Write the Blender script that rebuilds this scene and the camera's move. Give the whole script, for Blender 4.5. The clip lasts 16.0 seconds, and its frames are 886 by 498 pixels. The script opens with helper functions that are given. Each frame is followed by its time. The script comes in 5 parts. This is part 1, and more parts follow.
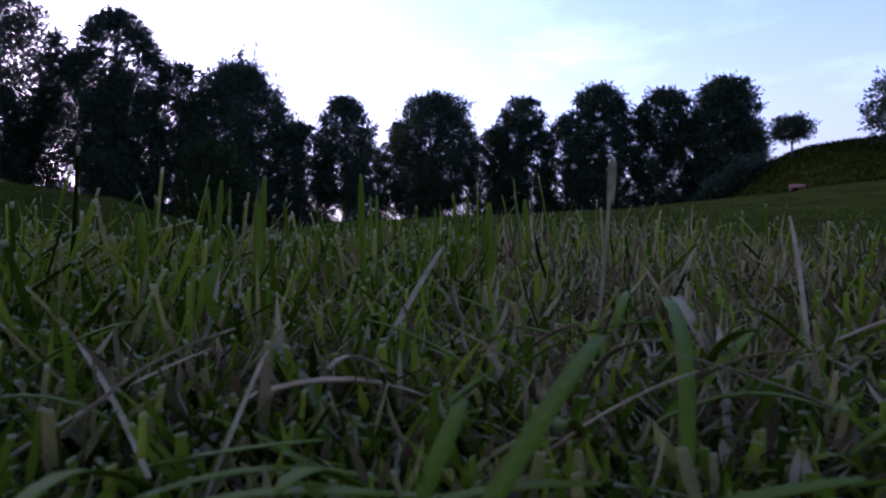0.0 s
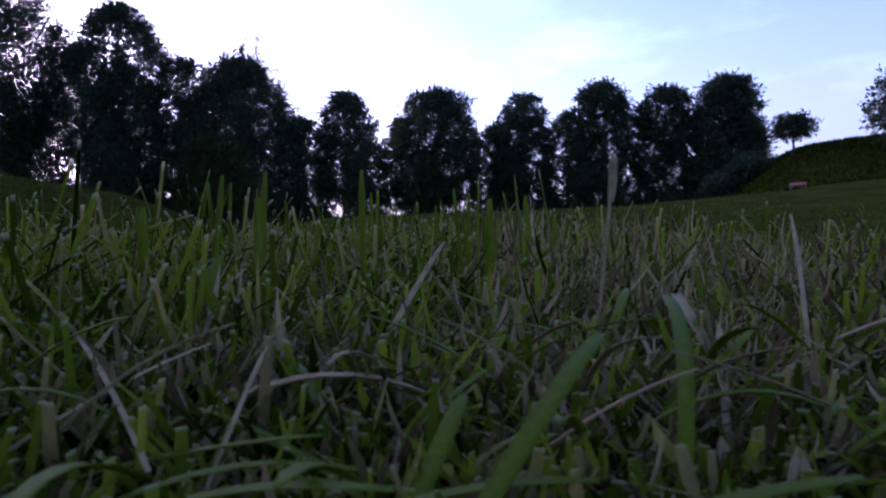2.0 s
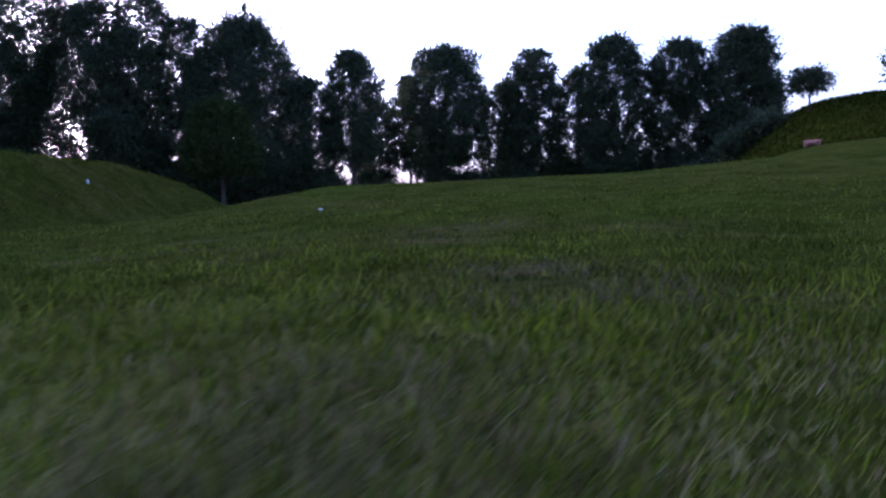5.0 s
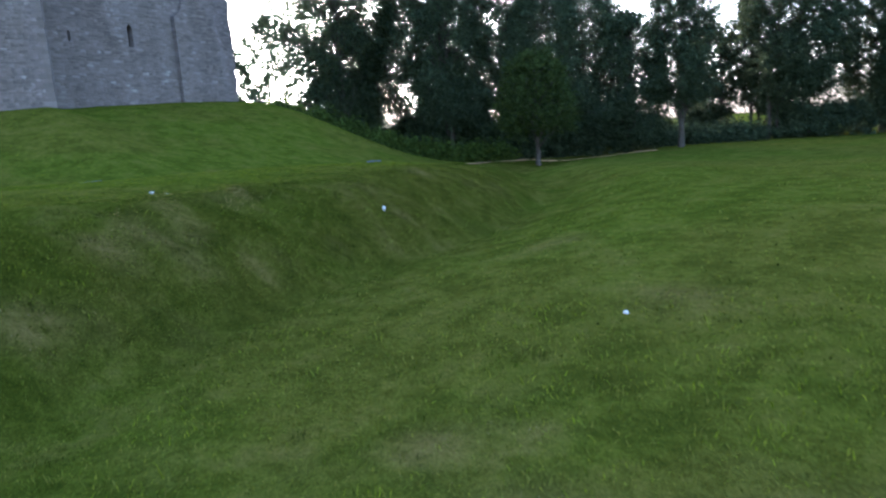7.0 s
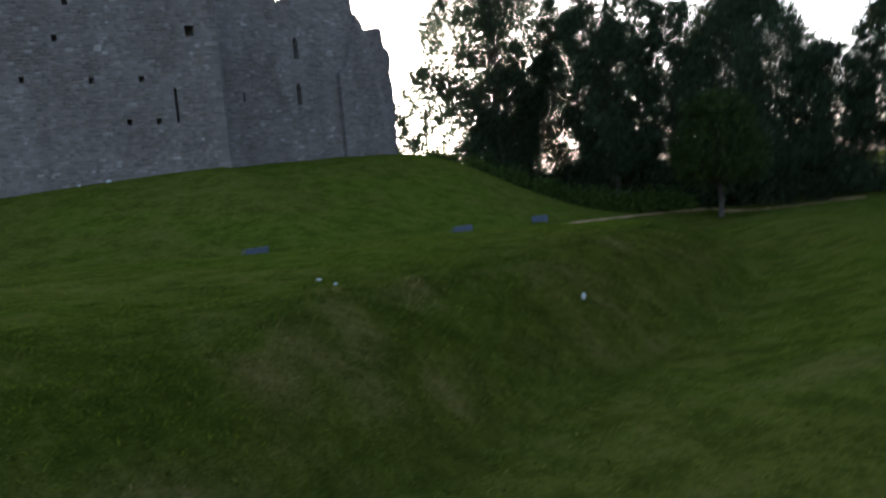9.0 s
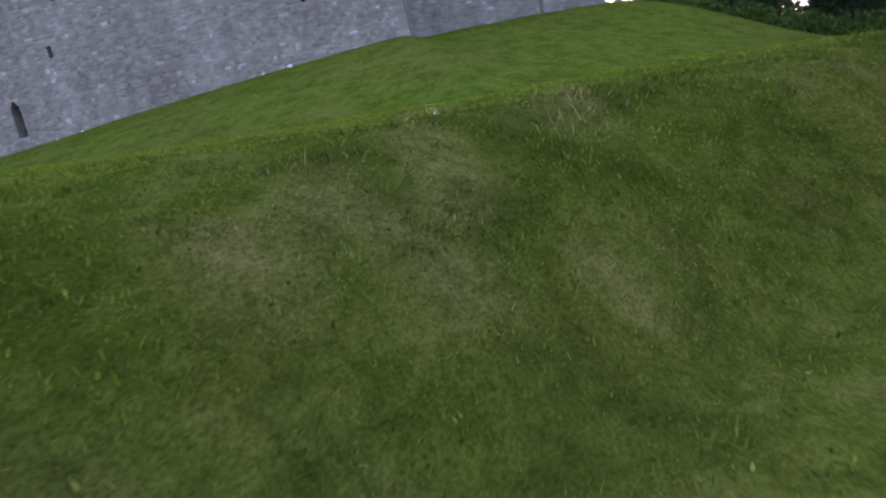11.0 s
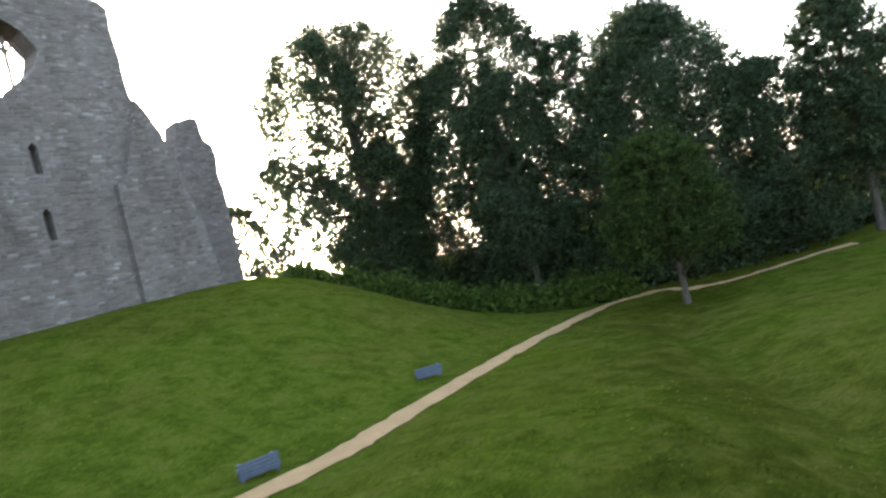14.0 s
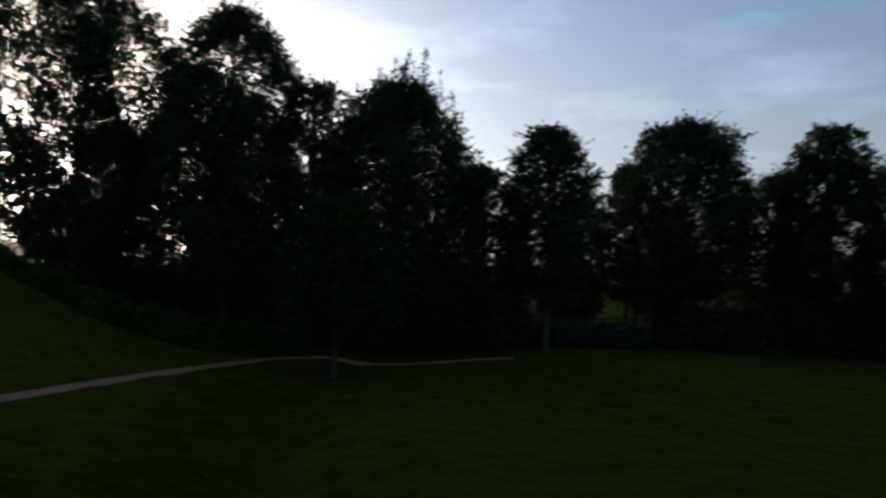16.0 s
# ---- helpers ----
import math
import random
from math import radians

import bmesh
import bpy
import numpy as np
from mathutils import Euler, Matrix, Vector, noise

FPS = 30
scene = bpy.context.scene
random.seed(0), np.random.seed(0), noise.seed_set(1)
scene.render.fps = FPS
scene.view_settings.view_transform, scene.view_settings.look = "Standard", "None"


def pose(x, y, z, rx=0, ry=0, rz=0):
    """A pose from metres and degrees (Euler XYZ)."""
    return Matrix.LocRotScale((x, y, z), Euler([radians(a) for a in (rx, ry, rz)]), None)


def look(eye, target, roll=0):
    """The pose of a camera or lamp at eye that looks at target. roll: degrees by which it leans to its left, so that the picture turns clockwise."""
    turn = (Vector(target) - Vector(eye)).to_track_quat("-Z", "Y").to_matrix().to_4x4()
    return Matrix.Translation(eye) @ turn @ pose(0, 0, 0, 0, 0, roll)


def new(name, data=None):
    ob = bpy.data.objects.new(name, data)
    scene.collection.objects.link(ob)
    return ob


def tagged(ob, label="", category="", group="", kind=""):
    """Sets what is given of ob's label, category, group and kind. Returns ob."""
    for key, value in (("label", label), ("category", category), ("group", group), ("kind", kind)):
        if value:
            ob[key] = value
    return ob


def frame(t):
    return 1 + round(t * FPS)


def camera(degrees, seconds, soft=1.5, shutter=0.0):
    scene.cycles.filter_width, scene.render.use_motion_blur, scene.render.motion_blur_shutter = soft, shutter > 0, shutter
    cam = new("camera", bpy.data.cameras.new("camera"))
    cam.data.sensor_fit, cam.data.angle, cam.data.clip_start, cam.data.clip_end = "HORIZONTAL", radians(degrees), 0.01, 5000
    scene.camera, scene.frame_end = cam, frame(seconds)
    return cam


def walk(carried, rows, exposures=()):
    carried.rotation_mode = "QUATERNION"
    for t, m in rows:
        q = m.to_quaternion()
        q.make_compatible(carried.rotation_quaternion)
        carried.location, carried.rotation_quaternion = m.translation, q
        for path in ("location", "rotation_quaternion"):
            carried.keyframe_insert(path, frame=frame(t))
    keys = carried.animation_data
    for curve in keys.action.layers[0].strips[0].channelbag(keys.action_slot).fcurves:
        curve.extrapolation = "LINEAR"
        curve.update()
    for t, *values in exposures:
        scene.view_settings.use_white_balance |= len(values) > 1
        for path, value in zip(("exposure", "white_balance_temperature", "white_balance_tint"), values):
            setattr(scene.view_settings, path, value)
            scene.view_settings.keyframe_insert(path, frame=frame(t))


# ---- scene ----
cam = camera(66.8, 16.0, soft=2.15, shutter=0.3)
cam.data.dof.use_dof = True
cam.data.dof.focus_distance, cam.data.dof.aperture_fstop = 0.8, 20.0
PATH = [
    (0.0, pose(0.000, 0.000, 0.335, 89.44, 0.75, 14.73)),
    (0.5, pose(0.000, 0.000, 0.335, 89.27, 0.19, 14.70)),
    (1.0, pose(0.000, 0.000, 0.335, 89.26, -0.13, 14.72)),
    (1.5, pose(0.000, 0.000, 0.335, 89.20, -0.15, 14.80)),
    (2.0, pose(0.000, 0.000, 0.335, 89.11, 0.40, 14.77)),
    (2.5, pose(0.000, 0.000, 0.335, 88.69, 0.96, 14.79)),
    (3.0, pose(0.000, 0.000, 0.335, 87.65, -0.61, 14.67)),
    (3.2, pose(0.000, 0.000, 0.335, 88.15, -0.30, 14.67)),
    (4.5, pose(0.000, 0.000, 0.335, 87.95, 0.60, 14.87)),
    (5.3, pose(1.056, 1.365, 1.050, 83.39, 1.53, 19.54)),
    (5.5, pose(1.221, 1.943, 1.150, 82.37, 2.13, 24.72)),
    (6, pose(1.275, 2.631, 1.860, 81.31, 1.58, 35.16)),
    (6.5, pose(-0.234, 3.731, 2.978, 79.20, 2.84, 39.20)),
    (7, pose(-1.089, 4.732, 3.706, 80.08, 3.85, 42.73)),
    (7.5, pose(-1.553, 5.391, 4.272, 88.47, -0.94, 46.43)),
    (8, pose(-2.415, 5.965, 4.916, 86.15, -2.22, 48.13)),
    (8.5, pose(-3.634, 6.267, 5.097, 85.83, -3.20, 51.41)),
    (9, pose(-4.812, 6.321, 4.613, 84.52, 4.84, 55.12)),
    (9.2, pose(-5.299, 6.136, 4.246, 81.85, 9.83, 57.02)),
    (11.3, pose(-10.465, 10.452, 2.750, 78.22, 10.54, 74.72)),
    (11.5, pose(-11.342, 10.709, 2.934, 79.74, 10.19, 75.27)),
    (12, pose(-13.667, 12.518, 3.464, 86.62, 9.12, 77.11)),
    (12.5, pose(-14.935, 14.086, 3.966, 85.50, 13.37, 80.13)),
    (12.8, pose(-16.375, 15.654, 4.236, 84.98, 13.41, 74.28)),
    (13, pose(-17.046, 16.282, 4.389, 84.98, 13.73, 68.15)),
    (13.2, pose(-17.228, 17.077, 4.762, 85.42, 14.35, 62.16)),
    (13.5, pose(-17.141, 18.057, 5.610, 87.25, 13.37, 55.06)),
    (13.8, pose(-17.306, 19.916, 6.042, 89.95, 13.22, 49.58)),
    (14, pose(-17.108, 20.738, 6.420, 90.30, 14.01, 47.98)),
    (14.2, pose(-16.630, 21.305, 6.754, 91.75, 13.81, 46.92)),
    (14.5, pose(-15.948, 22.144, 6.831, 93.89, 15.16, 47.72)),
    (14.9, pose(-16.687, 23.137, 6.217, 94.83, 11.41, 46.32)),
    (15, pose(-16.681, 23.344, 6.078, 95.67, 7.81, 45.73)),
    (15.5, pose(-15.995, 25.242, 6.105, 93.06, 1.40, 40.03)),
    (16, pose(-12.272, 26.412, 6.170, 92.21, -2.10, 30.58)),
]
# exposure and white balance along the flight: seconds, stops, kelvin, tint
EXPOSURES = [
    (0.0, 2.2, 4700, 49), (3.2, 2.2, 4700, 49), (5.3, 3.15, 4700, 37), (6.0, 3.5, 4850, 20), (7.0, 4.4, 5150, 13), (8.0, 4.4, 5950, 12), (8.5, 4.0, 6050, 10), (9.0, 3.15, 5700, 12), (9.2, 3.15, 5700, 12),
    (11.3, 4.75, 5800, 25), (12.5, 4.85, 6150, 18), (13.5, 4.8, 6600, 12), (14.0, 4.65, 6450, 9), (14.5, 2.6, 6200, 11), (14.9, 1.1, 5850, 13), (15.5, 0.8, 5600, 14), (16.0, 0.9, 5450, 13),
]
walk(cam, PATH, EXPOSURES)

# ---- world and light ----
SUN_AZ, SUN_EL = 63.3, 5.0          # degrees to the left of +y, degrees above the horizon
world = bpy.data.worlds.new("evening_sky")
scene.world = world
world.use_nodes = True
wn, wl = world.node_tree.nodes, world.node_tree.links
wn.clear()
sky = wn.new("ShaderNodeTexSky")
sky.sky_type = 'NISHITA'
sky.sun_disc = False
sky.sun_elevation, sky.sun_rotation = radians(SUN_EL), radians(-SUN_AZ)
sky.air_density, sky.dust_density, sky.ozone_density = 1.0, 3.2, 1.8
bg = wn.new("ShaderNodeBackground")
bg.inputs["Strength"].default_value = 0.15
wo = wn.new("ShaderNodeOutputWorld")
cloud_at = wn.new("ShaderNodeMapping")
cloud_at.inputs["Scale"].default_value = (2.2, 1.2, 7.0)
cloud_at.inputs["Rotation"].default_value = (0.25, 0.15, 0.6)
wl.new(wn.new("ShaderNodeTexCoord").outputs["Generated"], cloud_at.inputs["Vector"])
cloud = wn.new("ShaderNodeTexNoise")
cloud.inputs["Scale"].default_value, cloud.inputs["Detail"].default_value, cloud.inputs["Roughness"].default_value = 1.6, 6.0, 0.6
wl.new(cloud_at.outputs[0], cloud.inputs["Vector"])
veil = wn.new("ShaderNodeMapRange")
veil.inputs["From Min"].default_value, veil.inputs["From Max"].default_value, veil.inputs["To Min"].default_value, veil.inputs["To Max"].default_value = 0.52, 0.80, 1.0, 1.45
wl.new(cloud.outputs["Fac"], veil.inputs["Value"])
thin_cloud = wn.new("ShaderNodeVectorMath")
thin_cloud.operation = 'SCALE'
wl.new(sky.outputs[0], thin_cloud.inputs[0])
wl.new(veil.outputs[0], thin_cloud.inputs["Scale"])
# pale haze towards the horizon
grey = wn.new("ShaderNodeRGBToBW")
wl.new(thin_cloud.outputs[0], grey.inputs[0])
pale = wn.new("ShaderNodeVectorMath")
pale.operation = 'SCALE'
pale.inputs[0].default_value = (1.07, 0.99, 0.93)
wl.new(grey.outputs[0], pale.inputs["Scale"])
height = wn.new("ShaderNodeSeparateXYZ")
wl.new(wn.new("ShaderNodeTexCoord").outputs["Generated"], height.inputs[0])
haze = wn.new("ShaderNodeMapRange")
haze.interpolation_type = 'SMOOTHSTEP'
haze.inputs["From Min"].default_value, haze.inputs["From Max"].default_value, haze.inputs["To Min"].default_value, haze.inputs["To Max"].default_value = 0.0, 0.5, 0.66, 0.10
wl.new(height.outputs["Z"], haze.inputs["Value"])
hazy = wn.new("ShaderNodeMixRGB")
wl.new(haze.outputs[0], hazy.inputs[0])
wl.new(thin_cloud.outputs[0], hazy.inputs[1])
wl.new(pale.outputs[0], hazy.inputs[2])
# the sun's own disc and glow low in the haze
sun_dir = Vector((-math.sin(radians(SUN_AZ)) * math.cos(radians(SUN_EL)), math.cos(radians(SUN_AZ)) * math.cos(radians(SUN_EL)), math.sin(radians(SUN_EL))))
facing_sun = wn.new("ShaderNodeVectorMath")
facing_sun.operation = 'DOT_PRODUCT'
facing_sun.inputs[1].default_value = sun_dir
wl.new(wn.new("ShaderNodeTexCoord").outputs["Generated"], facing_sun.inputs[0])
glow = wn.new("ShaderNodeMapRange")
glow.interpolation_type = 'SMOOTHERSTEP'
glow.inputs["From Min"].default_value, glow.inputs["From Max"].default_value, glow.inputs["To Max"].default_value = math.cos(radians(3.2)), 1.0, 1.0
wl.new(facing_sun.outputs["Value"], glow.inputs["Value"])
warm = wn.new("ShaderNodeVectorMath")
warm.operation = 'SCALE'
warm.inputs[0].default_value = (26.0, 15.0, 5.5)
wl.new(glow.outputs[0], warm.inputs["Scale"])
bright = wn.new("ShaderNodeVectorMath")
wl.new(hazy.outputs[0], bright.inputs[0])
wl.new(warm.outputs[0], bright.inputs[1])
wl.new(bright.outputs[0], bg.inputs[0])
wl.new(bg.outputs[0], wo.inputs[0])

sun_data = bpy.data.lights.new("sun", 'SUN')
sun_data.energy, sun_data.angle, sun_data.color = 0.5, radians(0.53), (1.0, 0.72, 0.45)
sun_lamp = new("sun", sun_data)
sun_lamp.matrix_world = look(sun_dir * 200, (0, 0, 0))


# ---- materials ----
def material(name, rough=0.8, metal=0.0):
    m = bpy.data.materials.new(name)
    m.use_nodes = True
    n, l = m.node_tree.nodes, m.node_tree.links
    b = n["Principled BSDF"]
    b.inputs["Roughness"].default_value, b.inputs["Metallic"].default_value = rough, metal
    b.inputs["Specular IOR Level"].default_value = 0.25
    return m, n, l, b


def ramp(n, l, source, stops, smooth=False):
    r = n.new("ShaderNodeValToRGB")
    e = r.color_ramp.elements
    if smooth:
        r.color_ramp.interpolation = 'EASE'
    while len(e) < len(stops):
        e.new(0.5)
    for k, (p, c) in zip(e, stops):
        k.position, k.color = p, (*c, 1)
    l.new(source, r.inputs[0])
    return r.outputs[0]


def noise_node(n, l, coord, scale, detail=4.0, rough=0.55, distortion=0.0):
    t = n.new("ShaderNodeTexNoise")
    t.inputs["Scale"].default_value, t.inputs["Detail"].default_value = scale, detail
    t.inputs["Roughness"].default_value, t.inputs["Distortion"].default_value = rough, distortion
    l.new(coord, t.inputs["Vector"])
    return t.outputs["Fac"]


def blend(n, l, fac, a, b, kind='MIX'):
    m = n.new("ShaderNodeMixRGB")
    m.blend_type = kind
    for k, v in ((0, fac), (1, a), (2, b)):
        if isinstance(v, (int, float)):
            m.inputs[k].default_value = v
        elif isinstance(v, tuple):
            m.inputs[k].default_value = (*v, 1)
        else:
            l.new(v, m.inputs[k])
    return m.outputs[0]


def bump(n, l, bsdf, height, strength, distance):
    k = n.new("ShaderNodeBump")
    k.inputs["Strength"].default_value, k.inputs["Distance"].default_value = strength, distance
    l.new(height, k.inputs["Height"])
    l.new(k.outputs[0], bsdf.inputs["Normal"])


def coords(n, which="Object"):
    return n.new("ShaderNodeTexCoord").outputs[which]


def stretched(n, l, vec, sx, sy, sz):
    m = n.new("ShaderNodeMapping")
    m.inputs["Scale"].default_value = (sx, sy, sz)
    l.new(vec, m.inputs["Vector"])
    return m.outputs[0]


def turf_material():
    m, n, l, b = material("turf", 0.95)
    b.inputs["Specular IOR Level"].default_value = 0.0
    c = coords(n)
    large = noise_node(n, l, c, 0.11, 4, 0.6)
    mid = noise_node(n, l, c, 0.8, 7, 0.72, 0.15)
    tuft = noise_node(n, l, c, 4.5, 4, 0.7, 0.8)
    fine = noise_node(n, l, c, 26.0, 4, 0.75)
    green = ramp(n, l, fine, [(0.25, (0.026, 0.028, 0.005)), (0.5, (0.064, 0.067, 0.010)), (0.75, (0.110, 0.112, 0.022))])
    lush = ramp(n, l, fine, [(0.3, (0.029, 0.038, 0.005)), (0.7, (0.083, 0.099, 0.012))])
    green = blend(n, l, ramp(n, l, large, [(0.42, (0, 0, 0)), (0.6, (1, 1, 1))], True), green, lush)
    green = blend(n, l, 0.75, green, ramp(n, l, tuft, [(0.32, (0.46, 0.47, 0.44)), (0.62, (0.94, 0.94, 0.94))]), 'MULTIPLY')
    green = blend(n, l, 0.7, green, ramp(n, l, mid, [(0.36, (0.52, 0.56, 0.52)), (0.58, (1.05, 1.03, 1.0))], True), 'MULTIPLY')
    # darker colour for rough turf, and for the shade on the knoll's side
    worn = n.new("ShaderNodeAttribute")
    worn.attribute_name = "rough_and_shade"
    green = blend(n, l, worn.outputs["Fac"], green, blend(n, l, 1.0, green, (0.66, 0.62, 0.62), 'MULTIPLY'))
    dry = ramp(n, l, fine, [(0.3, (0.054, 0.038, 0.014)), (0.7, (0.160, 0.108, 0.044))])
    patch = ramp(n, l, mid, [(0.50, (0, 0, 0)), (0.68, (1, 1, 1))], True)
    dead = n.new("ShaderNodeAttribute")
    dead.attribute_name = "dead_grass"
    k = n.new("ShaderNodeMath")
    k.operation = 'MULTIPLY_ADD'
    l.new(patch, k.inputs[0])
    k.inputs[1].default_value = 0.22
    l.new(dead.outputs["Fac"], k.inputs[2])
    ragged_edge = n.new("ShaderNodeMath")
    ragged_edge.operation = 'MULTIPLY'
    l.new(k.outputs[0], ragged_edge.inputs[0])
    l.new(ramp(n, l, tuft, [(0.25, (0.15, 0.15, 0.15)), (0.6, (1, 1, 1))]), ragged_edge.inputs[1])
    l.new(blend(n, l, ragged_edge.outputs[0], green, dry), b.inputs["Base Color"])
    bump(n, l, b, blend(n, l, 0.5, tuft, fine), 0.75, 0.07)
    return m


def blade_material(name, dark, mid, pale, straw, rough=0.6, gloss=0.0):
    m, n, l, b = material(name, rough)
    b.inputs["Specular IOR Level"].default_value = gloss
    g = n.new("ShaderNodeNewGeometry")
    col = ramp(n, l, g.outputs["Random Per Island"], [(0.0, dark), (0.40, mid), (0.74, pale), (0.86, straw)])
    c = coords(n)
    streak = noise_node(n, l, stretched(n, l, c, 400, 400, 40), 1.0, 2)
    col = blend(n, l, 0.35, col, ramp(n, l, streak, [(0.3, (0.35, 0.35, 0.35)), (0.7, (1, 1, 1))]), 'MULTIPLY')
    clump = noise_node(n, l, c, 1.7, 4, 0.65)
    col = blend(n, l, 0.8, col, ramp(n, l, clump, [(0.32, (0.42, 0.44, 0.42)), (0.60, (1.08, 1.06, 1.0))]), 'MULTIPLY')
    end = n.new("ShaderNodeAttribute")
    end.attribute_name = "cut_end"
    col = blend(n, l, ramp(n, l, end.outputs["Fac"], [(0.80, (0, 0, 0)), (1.0, (0.8, 0.8, 0.8))]), col, (0.30, 0.29, 0.15))
    l.new(col, b.inputs["Base Color"])
    tr = n.new("ShaderNodeBsdfTranslucent")
    l.new(col, tr.inputs["Color"])
    mix = n.new("ShaderNodeMixShader")
    mix.inputs[0].default_value = 0.4
    l.new(b.outputs[0], mix.inputs[1])
    l.new(tr.outputs[0], mix.inputs[2])
    l.new(mix.outputs[0], n["Material Output"].inputs[0])
    return m


def leaf_material(name, a, b_col, c_col):
    return blade_material(name, a, b_col, c_col, tuple(1.15 * v for v in c_col), 0.8, 0.03)


def stone_material():
    m, n, l, b = material("castle_masonry", 0.92)
    c = coords(n)
    v = n.new("ShaderNodeTexVoronoi")
    v.feature = 'F1'
    v.inputs["Scale"].default_value = 1.0
    warp = n.new("ShaderNodeVectorMath")
    warp.operation = 'MULTIPLY_ADD'
    wn_ = n.new("ShaderNodeTexNoise")
    wn_.inputs["Scale"].default_value = 0.6
    l.new(c, wn_.inputs["Vector"])
    l.new(wn_.outputs["Color"], warp.inputs[0])
    warp.inputs[1].default_value = (0.5, 0.5, 0.25)
    l.new(c, warp.inputs[2])
    sc = stretched(n, l, warp.outputs[0], 2.6, 2.6, 5.2)
    l.new(sc, v.inputs["Vector"])
    e = n.new("ShaderNodeTexVoronoi")
    e.feature = 'DISTANCE_TO_EDGE'
    e.inputs["Scale"].default_value = 1.0
    l.new(sc, e.inputs["Vector"])
    tone = n.new("ShaderNodeSeparateColor")
    l.new(v.outputs["Color"], tone.inputs[0])
    stone = ramp(n, l, tone.outputs[0], [(0.0, (0.090, 0.071, 0.062)), (0.45, (0.130, 0.104, 0.092)), (0.88, (0.166, 0.135, 0.120)), (1.0, (0.225, 0.186, 0.166))])
    joint = ramp(n, l, e.outputs["Distance"], [(0.0, (0, 0, 0)), (0.09, (1, 1, 1))])
    col = blend(n, l, joint, (0.110, 0.092, 0.080), stone)
    big = noise_node(n, l, c, 0.22, 5, 0.6)
    col = blend(n, l, ramp(n, l, big, [(0.35, (0, 0, 0)), (0.68, (0.55, 0.55, 0.55))], True), col, (0.131, 0.108, 0.097))
    bands = noise_node(n, l, stretched(n, l, c, 0.12, 0.12, 1.5), 1.0, 6, 0.75)
    col = blend(n, l, 0.75, col, ramp(n, l, bands, [(0.32, (0.62, 0.61, 0.60)), (0.62, (1.0, 1.0, 1.0))]), 'MULTIPLY')
    streaks = noise_node(n, l, stretched(n, l, c, 0.35, 0.35, 0.07), 1.0, 5, 0.6, 0.6)
    col = blend(n, l, 0.35, col, ramp(n, l, streaks, [(0.35, (0.55, 0.53, 0.52)), (0.6, (1, 1, 1))]), 'MULTIPLY')
    l.new(col, b.inputs["Base Color"])
    h = blend(n, l, 0.4, joint, noise_node(n, l, c, 9.0, 5, 0.7))
    bump(n, l, b, h, 0.6, 0.04)
    return m


def rubble_material():
    """Single face stones: each its own grey, with grain, lichen and stains that run on over the wall."""
    m, n, l, b = material("rubble_stone", 0.93)
    b.inputs["Specular IOR Level"].default_value = 0.15
    g, o = n.new("ShaderNodeNewGeometry"), n.new("ShaderNodeObjectInfo")
    both = n.new("ShaderNodeMath")
    both.operation = 'ADD'
    l.new(g.outputs["Random Per Island"], both.inputs[0])
    l.new(o.outputs["Random"], both.inputs[1])
    one = n.new("ShaderNodeMath")
    one.operation = 'FRACT'
    l.new(both.outputs[0], one.inputs[0])
    col = ramp(n, l, one.outputs[0], [(0.0, (0.108, 0.090, 0.079)), (0.35, (0.132, 0.111, 0.098)), (0.80, (0.154, 0.130, 0.116)), (0.96, (0.180, 0.155, 0.139)), (1.0, (0.245, 0.218, 0.198))])
    c = g.outputs["Position"]
    big = noise_node(n, l, c, 0.24, 5, 0.6)
    col = blend(n, l, 0.8, col, ramp(n, l, big, [(0.34, (0.66, 0.63, 0.60)), (0.64, (1.0, 1.0, 1.0))]), 'MULTIPLY')
    streaks = noise_node(n, l, stretched(n, l, c, 0.45, 0.45, 0.06), 1.0, 5, 0.6, 0.6)
    col = blend(n, l, 0.45, col, ramp(n, l, streaks, [(0.36, (0.55, 0.53, 0.52)), (0.6, (1, 1, 1))]), 'MULTIPLY')
    grain = noise_node(n, l, c, 14.0, 5, 0.7)
    col = blend(n, l, 0.42, col, ramp(n, l, grain, [(0.3, (0.62, 0.61, 0.60)), (0.7, (1.12, 1.1, 1.08))]), 'MULTIPLY')
    l.new(col, b.inputs["Base Color"])
    bump(n, l, b, grain, 0.6, 0.03)
    return m


def bark_material():
    m, n, l, b = material("bark", 0.95)
    b.inputs["Specular IOR Level"].default_value = 0.06
    c = coords(n)
    f = noise_node(n, l, stretched(n, l, c, 6, 6, 1.2), 1.5, 5, 0.65)
    l.new(ramp(n, l, f, [(0.3, (0.020, 0.016, 0.012)), (0.7, (0.075, 0.062, 0.050))]), b.inputs["Base Color"])
    bump(n, l, b, f, 0.8, 0.04)
    return m


def gravel_material():
    m, n, l, b = material("path_gravel", 0.95)
    c = coords(n)
    f = noise_node(n, l, c, 35.0, 4, 0.7)
    g = noise_node(n, l, c, 0.8, 4, 0.6)
    col = ramp(n, l, f, [(0.3, (0.20, 0.110, 0.046)), (0.7, (0.34, 0.195, 0.085))])
    l.new(blend(n, l, 0.5, col, ramp(n, l, g, [(0.3, (0.6, 0.58, 0.55)), (0.65, (1, 1, 1))]), 'MULTIPLY'), b.inputs["Base Color"])
    bump(n, l, b, f, 0.7, 0.02)
    return m


